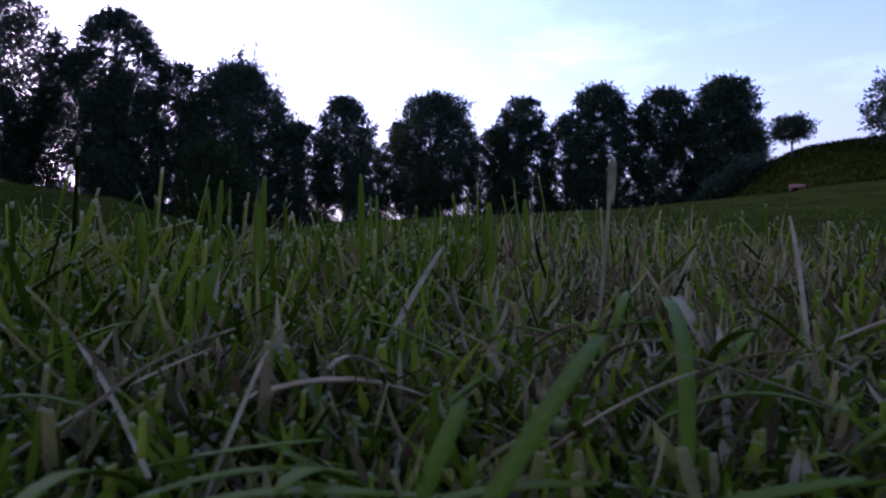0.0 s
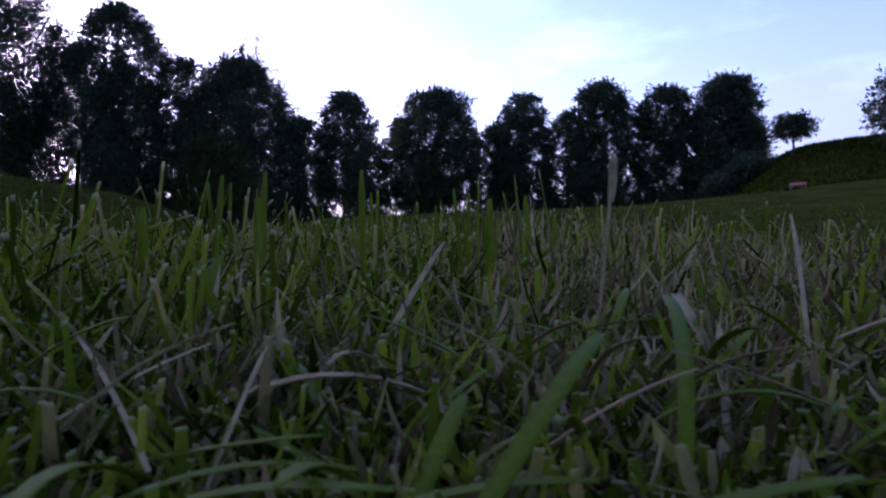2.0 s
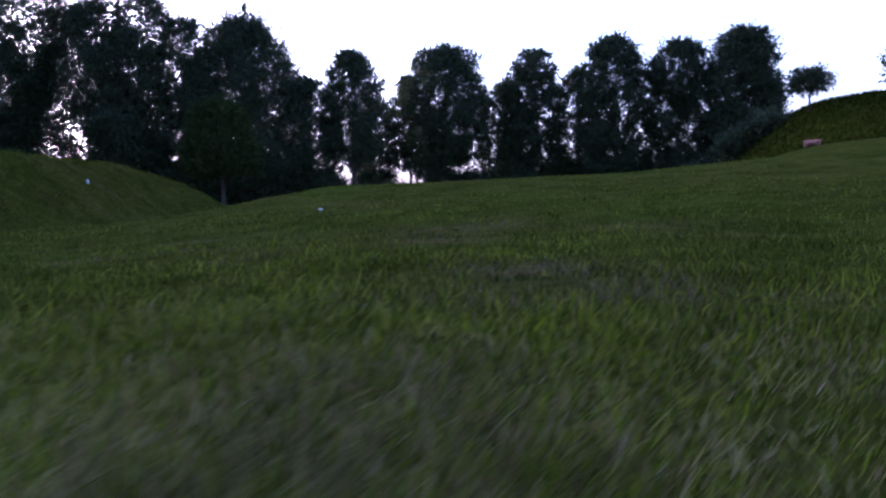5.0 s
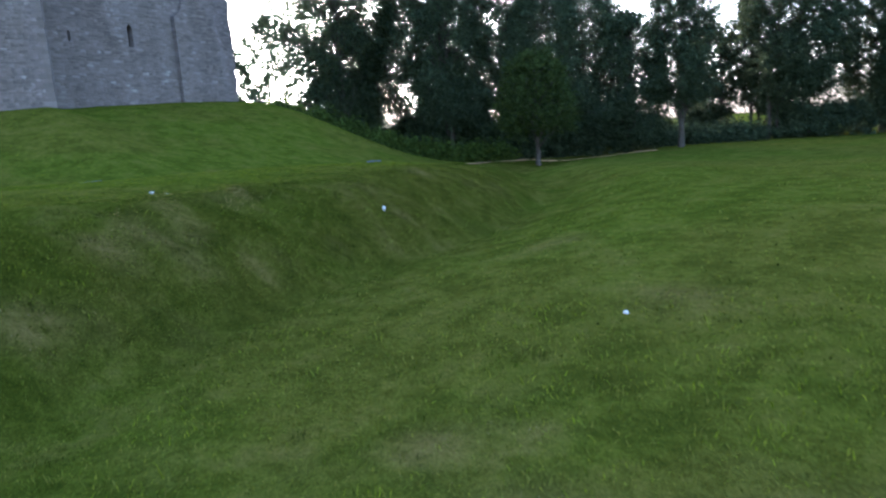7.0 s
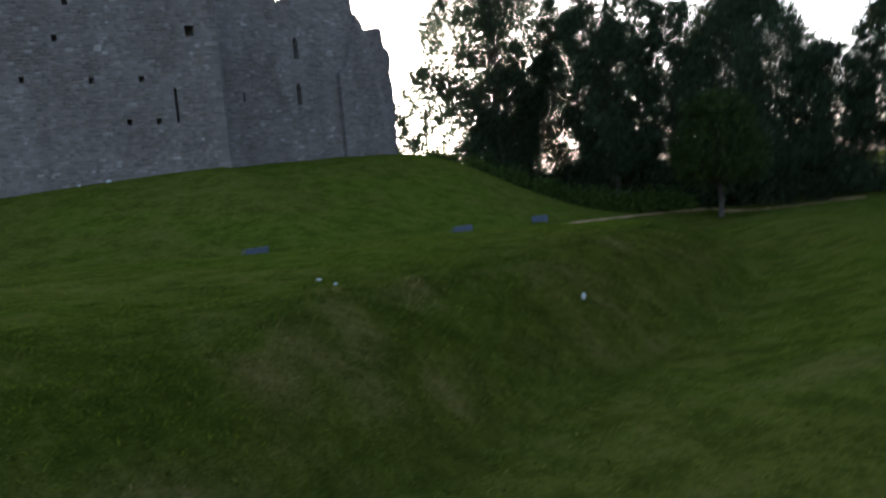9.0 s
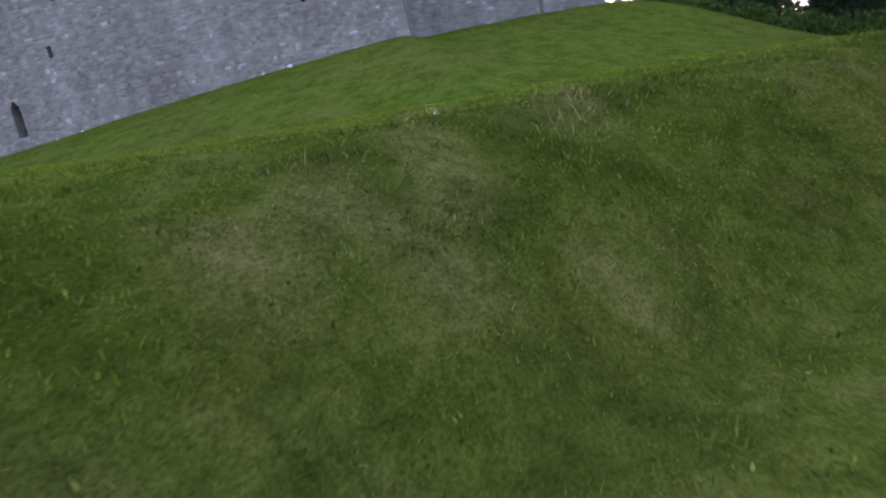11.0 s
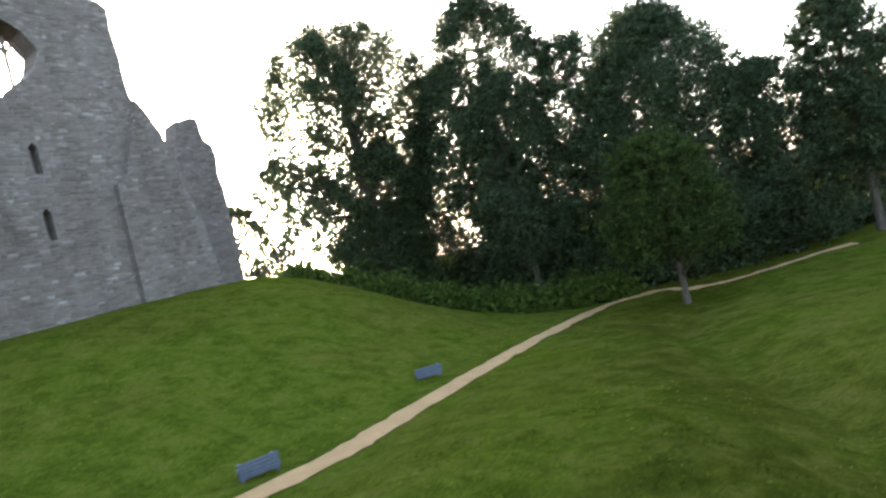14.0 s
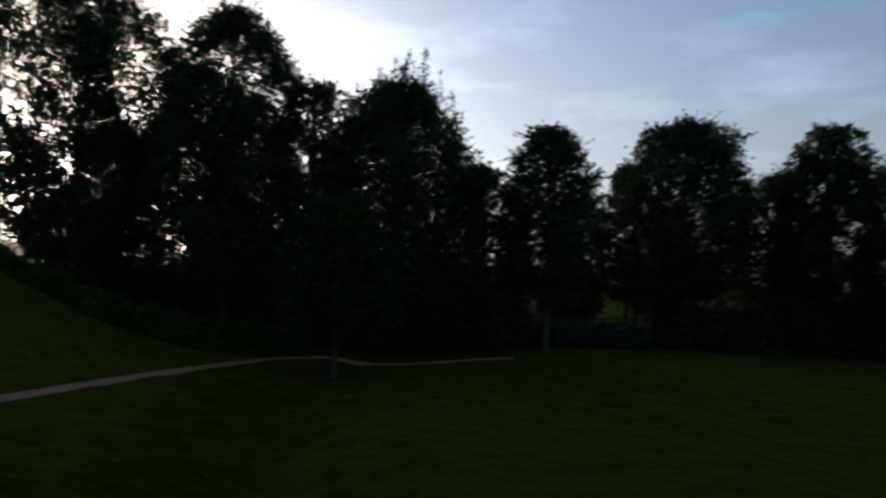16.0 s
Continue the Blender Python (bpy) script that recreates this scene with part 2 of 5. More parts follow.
def plain_material(name, lo, hi, scale, rough=0.7, depth=0.01, gloss=0.25):
    m, n, l, b = material(name, rough)
    f = noise_node(n, l, coords(n), scale, 4, 0.6)
    l.new(ramp(n, l, f, [(0.3, lo), (0.7, hi)]), b.inputs["Base Color"])
    bump(n, l, b, f, 0.4, depth)
    b.inputs["Specular IOR Level"].default_value = gloss
    return m


TURF = turf_material()
BLADE = blade_material("grass_blade", (0.022, 0.028, 0.004), (0.066, 0.080, 0.008), (0.122, 0.138, 0.018), (0.145, 0.135, 0.030))
# copy of BLADE for close by: gap shade and sky-lit tips painted into its tones
BLADE_NEAR = blade_material("lit_shaded_near_blade", (0.010, 0.016, 0.001), (0.078, 0.110, 0.004), (0.190, 0.228, 0.012), (0.25, 0.20, 0.06), 0.6, 0.0)
BLADE_FRESH = blade_material("fresh_grass_blade", (0.050, 0.072, 0.002), (0.116, 0.150, 0.004), (0.180, 0.212, 0.008), (0.21, 0.21, 0.02), 0.6, 0.02)
STRAW = blade_material("dry_grass_blade", (0.060, 0.042, 0.016), (0.140, 0.098, 0.038), (0.235, 0.172, 0.074), (0.34, 0.26, 0.13))
BLADE_SOFT = blade_material("soft_grass_blade", (0.052, 0.069, 0.003), (0.090, 0.112, 0.006), (0.116, 0.137, 0.009), (0.135, 0.146, 0.016))
BLADE_DARK = blade_material("tussock_blade", (0.011, 0.018, 0.003), (0.026, 0.038, 0.004), (0.046, 0.060, 0.007), (0.075, 0.082, 0.014))
THATCH = blade_material("grey_dead_thatch", (0.050, 0.036, 0.020), (0.098, 0.073, 0.043), (0.155, 0.118, 0.072), (0.21, 0.165, 0.105))
LEAF_DARK = leaf_material("dark_leaf", (0.024, 0.033, 0.019), (0.042, 0.056, 0.030), (0.066, 0.086, 0.044))
LEAF_FRESH = leaf_material("fresh_leaf", (0.019, 0.028, 0.009), (0.032, 0.046, 0.013), (0.056, 0.074, 0.019))
LEAF_SCRUB = leaf_material("scrub_leaf", (0.024, 0.038, 0.008), (0.046, 0.070, 0.013), (0.074, 0.100, 0.020))
STONE = stone_material()
RUBBLE = rubble_material()
BARK = bark_material()
GRAVEL = gravel_material()
SLATE_BLUE = plain_material("weathered_blue_grey_wood", (0.032, 0.038, 0.054), (0.058, 0.067, 0.092), 14.0, 0.6, 0.004)
BLEACHED = plain_material("bleached_straw", (0.130, 0.098, 0.042), (0.250, 0.190, 0.085), 90.0, 0.8, 0.0004, 0.04)
TAN = plain_material("tan_dead_leaf", (0.15, 0.105, 0.045), (0.29, 0.21, 0.10), 80.0, 0.8, 0.0004, 0.04)
FRESH = blade_material("fresh_leaf_blade", (0.072, 0.104, 0.002), (0.135, 0.178, 0.004), (0.195, 0.232, 0.007), (0.23, 0.26, 0.012), 0.5, 0.08)
RED_WOOD = plain_material("red_brown_wood", (0.30, 0.13, 0.09), (0.46, 0.22, 0.15), 12.0, 0.6, 0.004)
PALE = plain_material("pale_stone", (0.26, 0.25, 0.235), (0.42, 0.41, 0.39), 18.0, 0.9, 0.01)


# ---- mesh helpers ----
def fast_mesh(name, verts, sizes, index):
    """A mesh from arrays: vertices (n, 3), the corners of each face, the corner indices."""
    me = bpy.data.meshes.new(name)
    me.vertices.add(len(verts))
    me.vertices.foreach_set("co", np.ascontiguousarray(verts, dtype=np.float32).ravel())
    sizes = np.asarray(sizes, dtype=np.int32)
    me.loops.add(int(sizes.sum()))
    me.loops.foreach_set("vertex_index", np.ascontiguousarray(index, dtype=np.int32).ravel())
    me.polygons.add(len(sizes))
    me.polygons.foreach_set("loop_start", np.concatenate([[0], np.cumsum(sizes)[:-1]]).astype(np.int32))
    me.update(calc_edges=True)
    return me


def mesh_object(name, me, mat, parent=None, label="", smooth=False):
    me.materials.append(mat)
    if smooth:
        me.polygons.foreach_set("use_smooth", np.ones(len(me.polygons), dtype=bool))
    ob = new(name, me)
    ob.parent = parent
    return tagged(ob, label) if label else ob


def part(name, bm, mat, parent, label="", smooth=False):
    bm.normal_update()
    me = bpy.data.meshes.new(name)
    bm.to_mesh(me)
    bm.free()
    return mesh_object(name, me, mat, parent, label, smooth)


def box(bm, size, at, turn=(0, 0, 0), bevel=0.0):
    m = pose(*at, *turn) @ Matrix.Diagonal((*size, 1))
    made = bmesh.ops.create_cube(bm, size=1.0, matrix=m)
    if bevel:
        edges = list({e for v in made["verts"] for e in v.link_edges})
        bmesh.ops.bevel(bm, geom=edges, offset=bevel, segments=2, affect='EDGES', profile=0.6)


def empty(name, at=(0, 0, 0), turn=0.0):
    ob = new(name)
    ob.matrix_world = pose(*at, 0, 0, turn)
    return ob


# ---- the lie of the land ----
def soft_table(v, xs, ys, r=2.0):
    return sum(np.interp(v + d * r, xs, ys) for d in (-1, -0.5, 0, 0.5, 1)) / 5


def step(u):
    u = np.clip(u, 0, 1)
    return u * u * (3 - 2 * u)


def value_noise(x, y, seed):
    """Smooth noise in -1..1 on a unit lattice."""
    xi, yi = np.floor(x), np.floor(y)
    fx, fy = step(x - xi), step(y - yi)

    def lattice(a, b):
        return np.modf(np.abs(np.sin(a * 127.1 + b * 311.7 + seed * 74.7) * 43758.5453))[0] * 2 - 1
    top = lattice(xi, yi) * (1 - fx) + lattice(xi + 1, yi) * fx
    low = lattice(xi, yi + 1) * (1 - fx) + lattice(xi + 1, yi + 1) * fx
    return top * (1 - fy) + low * fy


TOE = ((-60, -12, -2, 4.4, 7, 10.5, 15, 18.5, 24.5, 30, 36, 42, 50, 60, 80), (10, -3.0, -7.4, -10.0, -11.5, -12.9, -14.5, -15.2, -16.6, -18.8, -22.2, -27.8, -34.5, -38, -40))
BROW = ((-60, -12, -2, 5.6, 8.7, 11, 13.2, 17.5, 22.7, 26, 30, 34, 40, 50, 60, 80), (3, -10, -13.6, -15.8, -16.4, -17.0, -17.5, -18.9, -20.9, -22.1, -23.8, -26.0, -30.8, -37.5, -41, -43))
BROW_Z = ((-60, 4, 10, 14, 20, 25, 30, 34, 38, 44, 50, 60), (2.9, 2.85, 2.55, 2.45, 2.42, 2.36, 2.15, 1.65, 1.2, 0.8, 0.45, 0.1))
PATH_X = ((-60, -20, 2, 8, 11.5, 15.5, 19, 23.5, 29.2, 32.5, 38.2, 44.5, 50, 57, 62, 90), (-60, -48, -40.5, -38.2, -36.2, -34.9, -33.9, -33.6, -34.3, -35.5, -37.9, -40.5, -42.2, -44.6, -46, -50))
PATH_Z = ((-40, 2, 16, 28, 38, 50, 60, 70), (2.6, 2.3, 2.0, 1.75, 1.3, 0.7, 0.2, 0.0))
WALL_X = ((-60, -40, -5.6, 21.3, 22.5, 40, 60, 90), (-84, -76, -62.3, -51.8, -57.0, -61.5, -64, -70))
WALL_Z = ((-60, -24, -5.6, 4, 14, 21.3, 30, 40, 44, 48, 52, 57, 64), (2.6, 3.4, 4.7, 5.8, 6.7, 7.2, 7.7, 8.0, 7.9, 6.6, 4.4, 1.8, 0.2))


RISE = 0.25         # the take-off spot stands this high over the foot of the bank


def land(x, y):
    """The height of the ground at x, y (arrays)."""
    x, y = np.asarray(x, dtype=float), np.asarray(y, dtype=float)
    toe, brow, bz = soft_table(y, *TOE), soft_table(y, *BROW), soft_table(y, *BROW_Z)
    far = step((y - 8) / 18)
    swell = RISE * step((x + 9) / 9) * (1 - far) + (1.42 + 0.018 * np.clip(x, -14, 0)) * step((x - toe + 0.5) / 7) * far + 0.09 * np.clip(x, 0, 20) * step(y / 30)
    field = swell * (1 - 0.7 * step((y - 34) / 24) * (1 - step(x / 14)))
    field = field + 1.3 * step((y - 35) / 20) * step((x - 3) / 10)
    knoll = 4.4 * step((0.55 * x + 0.83 * y - 55) / 12) * step((x - 8) / 9)
    field = field + knoll
    px, pz = soft_table(y, *PATH_X), soft_table(y, *PATH_Z)
    wx, wz = soft_table(y, *WALL_X, r=1.0), soft_table(y, *WALL_Z)
    near = 1 - np.exp(-((x * x + y * y) / 30.0))
    lump = 0.10 * value_noise(x * 0.45, y * 0.45, 1) + 0.05 * value_noise(x * 1.3, y * 1.3, 2) + 0.025 * value_noise(x * 3.1, y * 3.1, 3)
    up = np.sin(0.5 * np.pi * np.clip((toe - x) / (toe - brow + 1e-6), 0, 1))
    bank = bz + 0.27 * step((brow - x) / 9.5) + 0.06 * np.exp(-((x - brow + 4.0) / 2.4) ** 2) * step((30 - y) / 8)
    shelf = bank + (pz - bank) * step((px + 7.0 - x) / 5.0)
    hill = np.clip((px - 1.2 - x) / np.maximum(px - 1.2 - wx, 1.0), 0, 1)
    mound = pz + (wz - pz) * (0.30 * step(hill) + 0.70 * (1 - (1 - hill) ** 1.25))
    z = np.where(x > toe, field, np.where(x > brow, field * (1 - up) + bank * up, np.where(x > px - 1.2, shelf, mound)))
    behind = step((-95 - x) / 40)
    z = z * (1 - behind)
    ledges = 0.11 * value_noise((toe - x) / (toe - brow + 1e-6) * 4.5 + 0.4 * value_noise(x * 0.6, y * 0.6, 8), y * 0.42, 7) + 0.05 * value_noise((toe - x) * 2.4, y * 0.9, 6)
    z = z + ledges * step((toe - x) / 0.8) * step((x - brow + 1.5) / 1.5) * step((31 - y) / 10)
    rough = 0.25 + 1.0 * np.exp(-((x - (toe + brow) / 2) / 5.0) ** 2)
    onpath = np.exp(-((x - px) / 1.2) ** 2)
    return z + lump * near * rough * (1 - 0.9 * onpath)


# worn and dead patches of turf: x, y, radius
BANK_WORN = [(-15.4, 11.8, 0.45), (-15.14, 11.2, 0.45), (-14.8, 11.0, 0.4), (-14.8, 13.45, 0.3), (-14.55, 12.9, 0.35), (-16.5, 11.78, 0.3), (-16.75, 13.7, 0.45), (-17.2, 14.05, 0.4), (-15.2, 10.6, 0.45), (-14.75, 9.8, 0.6), (-14.4, 11.4, 0.5), (-13.0, 7.7, 0.6), (-17.1, 13.2, 0.3), (-19.9, 23.5, 0.5), (-16.9, 19.6, 0.45), (-20.2, 24.0, 0.4)]
FIELD_WORN = [(-2.41, 10.3, 0.6), (-2.1, 9.5, 0.7), (-1.85, 8.7, 0.6), (-1.6, 8.0, 0.5), (-6.05, 10.7, 0.5), (-4.6, 9.5, 0.6), (-5.8, 15.9, 0.8), (-6.2, 9.7, 0.5), (-5.7, 6.9, 0.6), (0.1, 4.5, 0.7), (-0.6, 3.3, 0.6), (0.8, 3.9, 0.6), (-1.5, 10.7, 0.7), (0.7, 10.0, 0.8), (-0.1, 5.3, 0.6), (-2.9, 6.0, 0.5), (-4.9, 8.1, 0.6), (-3.4, 7.4, 0.6), (-10.7, 18.9, 0.8)]


def deadness(x, y):
    """How far the grass has died back, 0 to 1: patches on the bank and on the worn part of the field."""
    toe, brow = soft_table(y, *TOE), soft_table(y, *BROW)
    frayed = 0.5 * value_noise(x * 1.7, y * 1.7, 34) + 0.45 * value_noise(x * 4.3, y * 4.3, 35) + 0.3 * value_noise(x * 11.0, y * 11.0, 36)
    bank = np.exp(-((x - 0.45 * toe - 0.55 * brow) / 2.0) ** 2) * step((36 - y) / 10) * step((y + 4) / 6)
    banded = value_noise((toe - x) / (toe - brow + 1e-6) * 4.5, y * 0.5, 27)
    a = np.clip(-0.12 + 0.35 * frayed + 0.3 * banded, 0, 1) * bank
    b = np.clip(0.45 * value_noise(x * 0.6, y * 0.6, 24) + 0.5 * frayed - 0.3, 0, 1) * np.exp(-((x * x + y * y) / 160.0)) * (x > toe)
    for px, py, r in BANK_WORN:
        a = a + 0.66 * np.exp(-((x - px) ** 2 + (y - py) ** 2) / (0.6 * r * r)) * np.clip(0.65 + 0.7 * frayed + 0.4 * banded, 0, 1.2)
    for px, py, r in FIELD_WORN:
        b = b + 0.6 * np.exp(-((x - px) ** 2 + (y - py) ** 2) / (r * r)) * np.clip(0.7 + 0.9 * frayed, 0, 1.2)
    return np.clip(a + b, 0, 1)


def ground_at(x, y):
    return float(land(np.array([x]), np.array([y]))[0])


def spaced(stops):
    out = []
    for a, b, d in stops:
        out.append(np.arange(a, b, d))
    return np.concatenate(out + [np.array([stops[-1][1]])])


def build_ground():
    xs = spaced([(-1500, -300, 150), (-300, -120, 15), (-120, -68, 2.0), (-68, -8, 0.4), (-8, 40, 0.8), (40, 120, 4), (120, 300, 20), (300, 1500, 150)])
    ys = spaced([(-1500, -300, 150), (-300, -60, 20), (-60, -12, 2.0), (-12, 60, 0.4), (60, 110, 1.0), (110, 200, 6), (200, 500, 40), (500, 1500, 150)])
    gx, gy = np.meshgrid(xs, ys)
    z = land(gx, gy)
    verts = np.stack([gx, gy, z], -1).reshape(-1, 3)
    nx, ny = len(xs), len(ys)
    i = (np.arange(ny - 1)[:, None] * nx + np.arange(nx - 1)[None, :]).ravel()
    quads = np.stack([i, i + 1, i + 1 + nx, i + nx], 1)
    me = fast_mesh("ground", verts, np.full(len(quads), 4), quads)
    toe, brow = soft_table(gy, *TOE), soft_table(gy, *BROW)
    rough = 0.35 + 0.65 * np.exp(-((gx - 0.45 * toe - 0.55 * brow) / 3.2) ** 2) + 0.4 * np.exp(-(gx * gx + gy * gy) / 90.0)
    rough = np.where(gx < brow - 4, 0.12, rough)
    # the knoll's backlit side: its shade is put into the turf colour here
    rough = rough + step((0.55 * gx + 0.83 * gy - 55) / 8) * step((gx - 9) / 4)
    at = me.attributes.new("rough_and_shade", 'FLOAT', 'POINT')
    at.data.foreach_set("value", np.clip(rough, 0, 1).astype(np.float32).ravel())
    at = me.attributes.new("dead_grass", 'FLOAT', 'POINT')
    at.data.foreach_set("value", deadness(gx, gy).astype(np.float32).ravel())
    ob = mesh_object("ground", me, TURF, smooth=True)
    tagged(ob, "mown meadow turf with dry patches, bank and castle mound", "ground", kind="structure")


build_ground()


def build_path():
    pts = [(-46, -14), (-43, -5), (-40.5, 2), (-38.2, 8), (-36.2, 11.5), (-34.9, 15.5), (-33.9, 19), (-33.5, 23.5), (-34.2, 29.2), (-35.5, 32.5), (-37.9, 38.2), (-40.5, 44.5),
           (-42.4, 50), (-44.2, 56), (-44.6, 60), (-42.8, 62.3), (-39.6, 63.2), (-36.5, 67), (-33, 71)]
    fine = []
    for a, b, c, d in zip([pts[0]] + pts[:-2], pts[:-1], pts[1:], pts[2:] + [pts[-1]]):
        a, b, c, d = (np.array(p, dtype=float) for p in (a, b, c, d))
        for t in np.linspace(0, 1, 10, endpoint=False):
            fine.append(0.5 * (2 * b + (c - a) * t + (2 * a - 5 * b + 4 * c - d) * t * t + (3 * b - a - 3 * c + d) * t ** 3))
    fine = np.array(fine)
    fine[:, 0] += 0.7
    d = np.gradient(fine, axis=0)
    d /= np.linalg.norm(d, axis=1, keepdims=True)
    side = np.stack([-d[:, 1], d[:, 0]], 1)
    rng = np.random.default_rng(5)
    rows = []
    for k in (-1.0, -0.5, 0.0, 0.5, 1.0):
        w = 0.60 + (rng.normal(0, 0.06, len(fine)) if abs(k) == 1 else 0)
        p = fine + side * (k * w)[:, None] if isinstance(w, np.ndarray) else fine + side * k * w
        rows.append(np.column_stack([p, land(p[:, 0], p[:, 1]) + (0.03 if abs(k) == 1 else 0.055)]))
    verts = np.stack(rows, 1).reshape(-1, 3)
    n = len(fine)
    i = (np.arange(n - 1)[:, None] * 5 + np.arange(4)[None, :]).ravel()
    quads = np.stack([i, i + 1, i + 6, i + 5], 1)
    ob = mesh_object("gravel_path", fast_mesh("gravel_path", verts, np.full(len(quads), 4), quads), GRAVEL, smooth=True)
    tagged(ob, "narrow pale sandy gravel footpath winding below the mound", "path", kind="structure")


build_path()


# ---- castle ----
def wall_frame(a, b):
    """Matrix of a wall standing on the line a-b: x along it, y into the castle, z up."""
    a, b = Vector((*a, 0)), Vector((*b, 0))
    ex = (b - a).normalized()
    return Matrix.Translation(a) @ Matrix((ex, Vector((0, 0, 1)).cross(ex), (0, 0, 1))).transposed().to_4x4()


def ragged(points, rng, pitch=0.6, rough=0.12):
    """A closed outline with broken, uneven edges between its corners."""
    out = []
    for (x0, z0), (x1, z1) in zip(points, points[1:] + points[:1]):
        out.append((x0, z0))
        n = int(math.hypot(x1 - x0, z1 - z0) / pitch)
        if z0 > 9 and z1 > 9:
            for k in range(1, n):
                t = k / n
                out.append((x0 + (x1 - x0) * t + rng.uniform(-rough, rough), z0 + (z1 - z0) * t + rng.uniform(-rough, rough)))
    return out


def slab(outline, holes, depth):
    """A wall of that outline (along, up), with openings through it."""
    bm = bmesh.new()
    for ring in (outline, *holes):
        vs = [bm.verts.new((x, 0, z)) for x, z in ring]
        for a, b in zip(vs, vs[1:] + vs[:1]):
            bm.edges.new((a, b))
    bmesh.ops.triangle_fill(bm, use_beauty=True, use_dissolve=False, edges=bm.edges[:])
    made = bmesh.ops.extrude_face_region(bm, geom=bm.faces[:])
    for v in made["geom"]:
        if isinstance(v, bmesh.types.BMVert):
            v.co.y += depth
    bmesh.ops.recalc_face_normals(bm, faces=bm.faces[:])
    return bm


def rect(x, z, w, h, arch=0.0):
    """An upright opening round x, z, with a pointed head if arch."""
    r = [(x - w / 2, z - h / 2), (x + w / 2, z - h / 2), (x + w / 2, z + h / 2)]
    if arch:
        r.append((x, z + h / 2 + arch))
    return r + [(x - w / 2, z + h / 2)]


def facing(side, u0, u1, z_foot, z_head, holes, rng, courses, lengths, proud, keep=None):
    """Rough face stones laid in uneven courses on a wall's outer side: arrays of corners, twelve triangles' worth a stone."""
    out = []
    z = min(z_foot(u0), z_foot(u1))
    while z < 31:
        h = rng.uniform(*courses)
        u = u0 + rng.uniform(0.0, 0.3)
        while u < u1:
            w = rng.uniform(*lengths)
            mid, zc = u + w / 2, z + h / 2 + rng.uniform(-0.03, 0.03)
            clear = z_foot(mid) < z + h and z + h < z_head(mid) - 0.05 and u + w < u1
            clear = clear and not any(a - 0.04 < u + w and u < b + 0.04 and c - 0.04 < z + h and z < d + 0.04 for a, b, c, d in holes)
            if clear and (keep is None or keep(mid, zc)):
                d, g = rng.uniform(*proud), 0.018
                w2, h2, i = (w - g) / 2, (h * rng.uniform(0.86, 1.0) - g) / 2, 0.03
                j = [rng.uniform(-0.035, 0.035) for _ in range(8)]
                ring = [(-w2 + j[0], -h2 + j[1]), (w2 + j[2], -h2 + j[3]), (w2 + j[4], h2 + j[5]), (-w2 + j[6], h2 + j[7])]
                back = [(mid + x, -0.06 * side, zc + y) for x, y in ring]
                rim = [(mid + x, 0.6 * d * side, zc + y) for x, y in ring]
                face = [(mid + x * (1 - i / w2), d * side * rng.uniform(0.85, 1.15), zc + y * (1 - i / max(h2, 0.06))) for x, y in ring]
                out.append(back + rim + face)
            u += w
        z += h
    return out


STONE_FACES = [(8, 9, 10, 11)] + [(a + o, (a + 1) % 4 + o, (a + 1) % 4 + o + 4, a + o + 4) for o in (0, 4) for a in range(4)]


def lay_stones(castle, put, m, stones, singles, label):
    """Face stones nearest to the corner are parts of their own, the rest one joined part."""
    for s in stones[:singles]:
        c = np.array(s).mean(0)
        me = fast_mesh("face_stone", np.array(s) - c, [4] * 9, np.array(STONE_FACES).ravel())
        put(mesh_object("face_stone", me, RUBBLE, castle), m @ Matrix.Translation(Vector(c)))
    rest = stones[singles:]
    v = np.array(rest).reshape(-1, 3)
    i = (np.arange(len(rest))[:, None] * 12 + np.array(STONE_FACES).ravel()[None, :]).ravel()
    ob = put(mesh_object("rubble_facing", fast_mesh("rubble_facing", v, np.full(9 * len(rest), 4), i), RUBBLE, castle, label), m)
    tagged(ob, kind="stuff")


def bounds(holes):
    return [(min(p[0] for p in h), max(p[0] for p in h), min(p[1] for p in h), max(p[1] for p in h)) for h in holes]


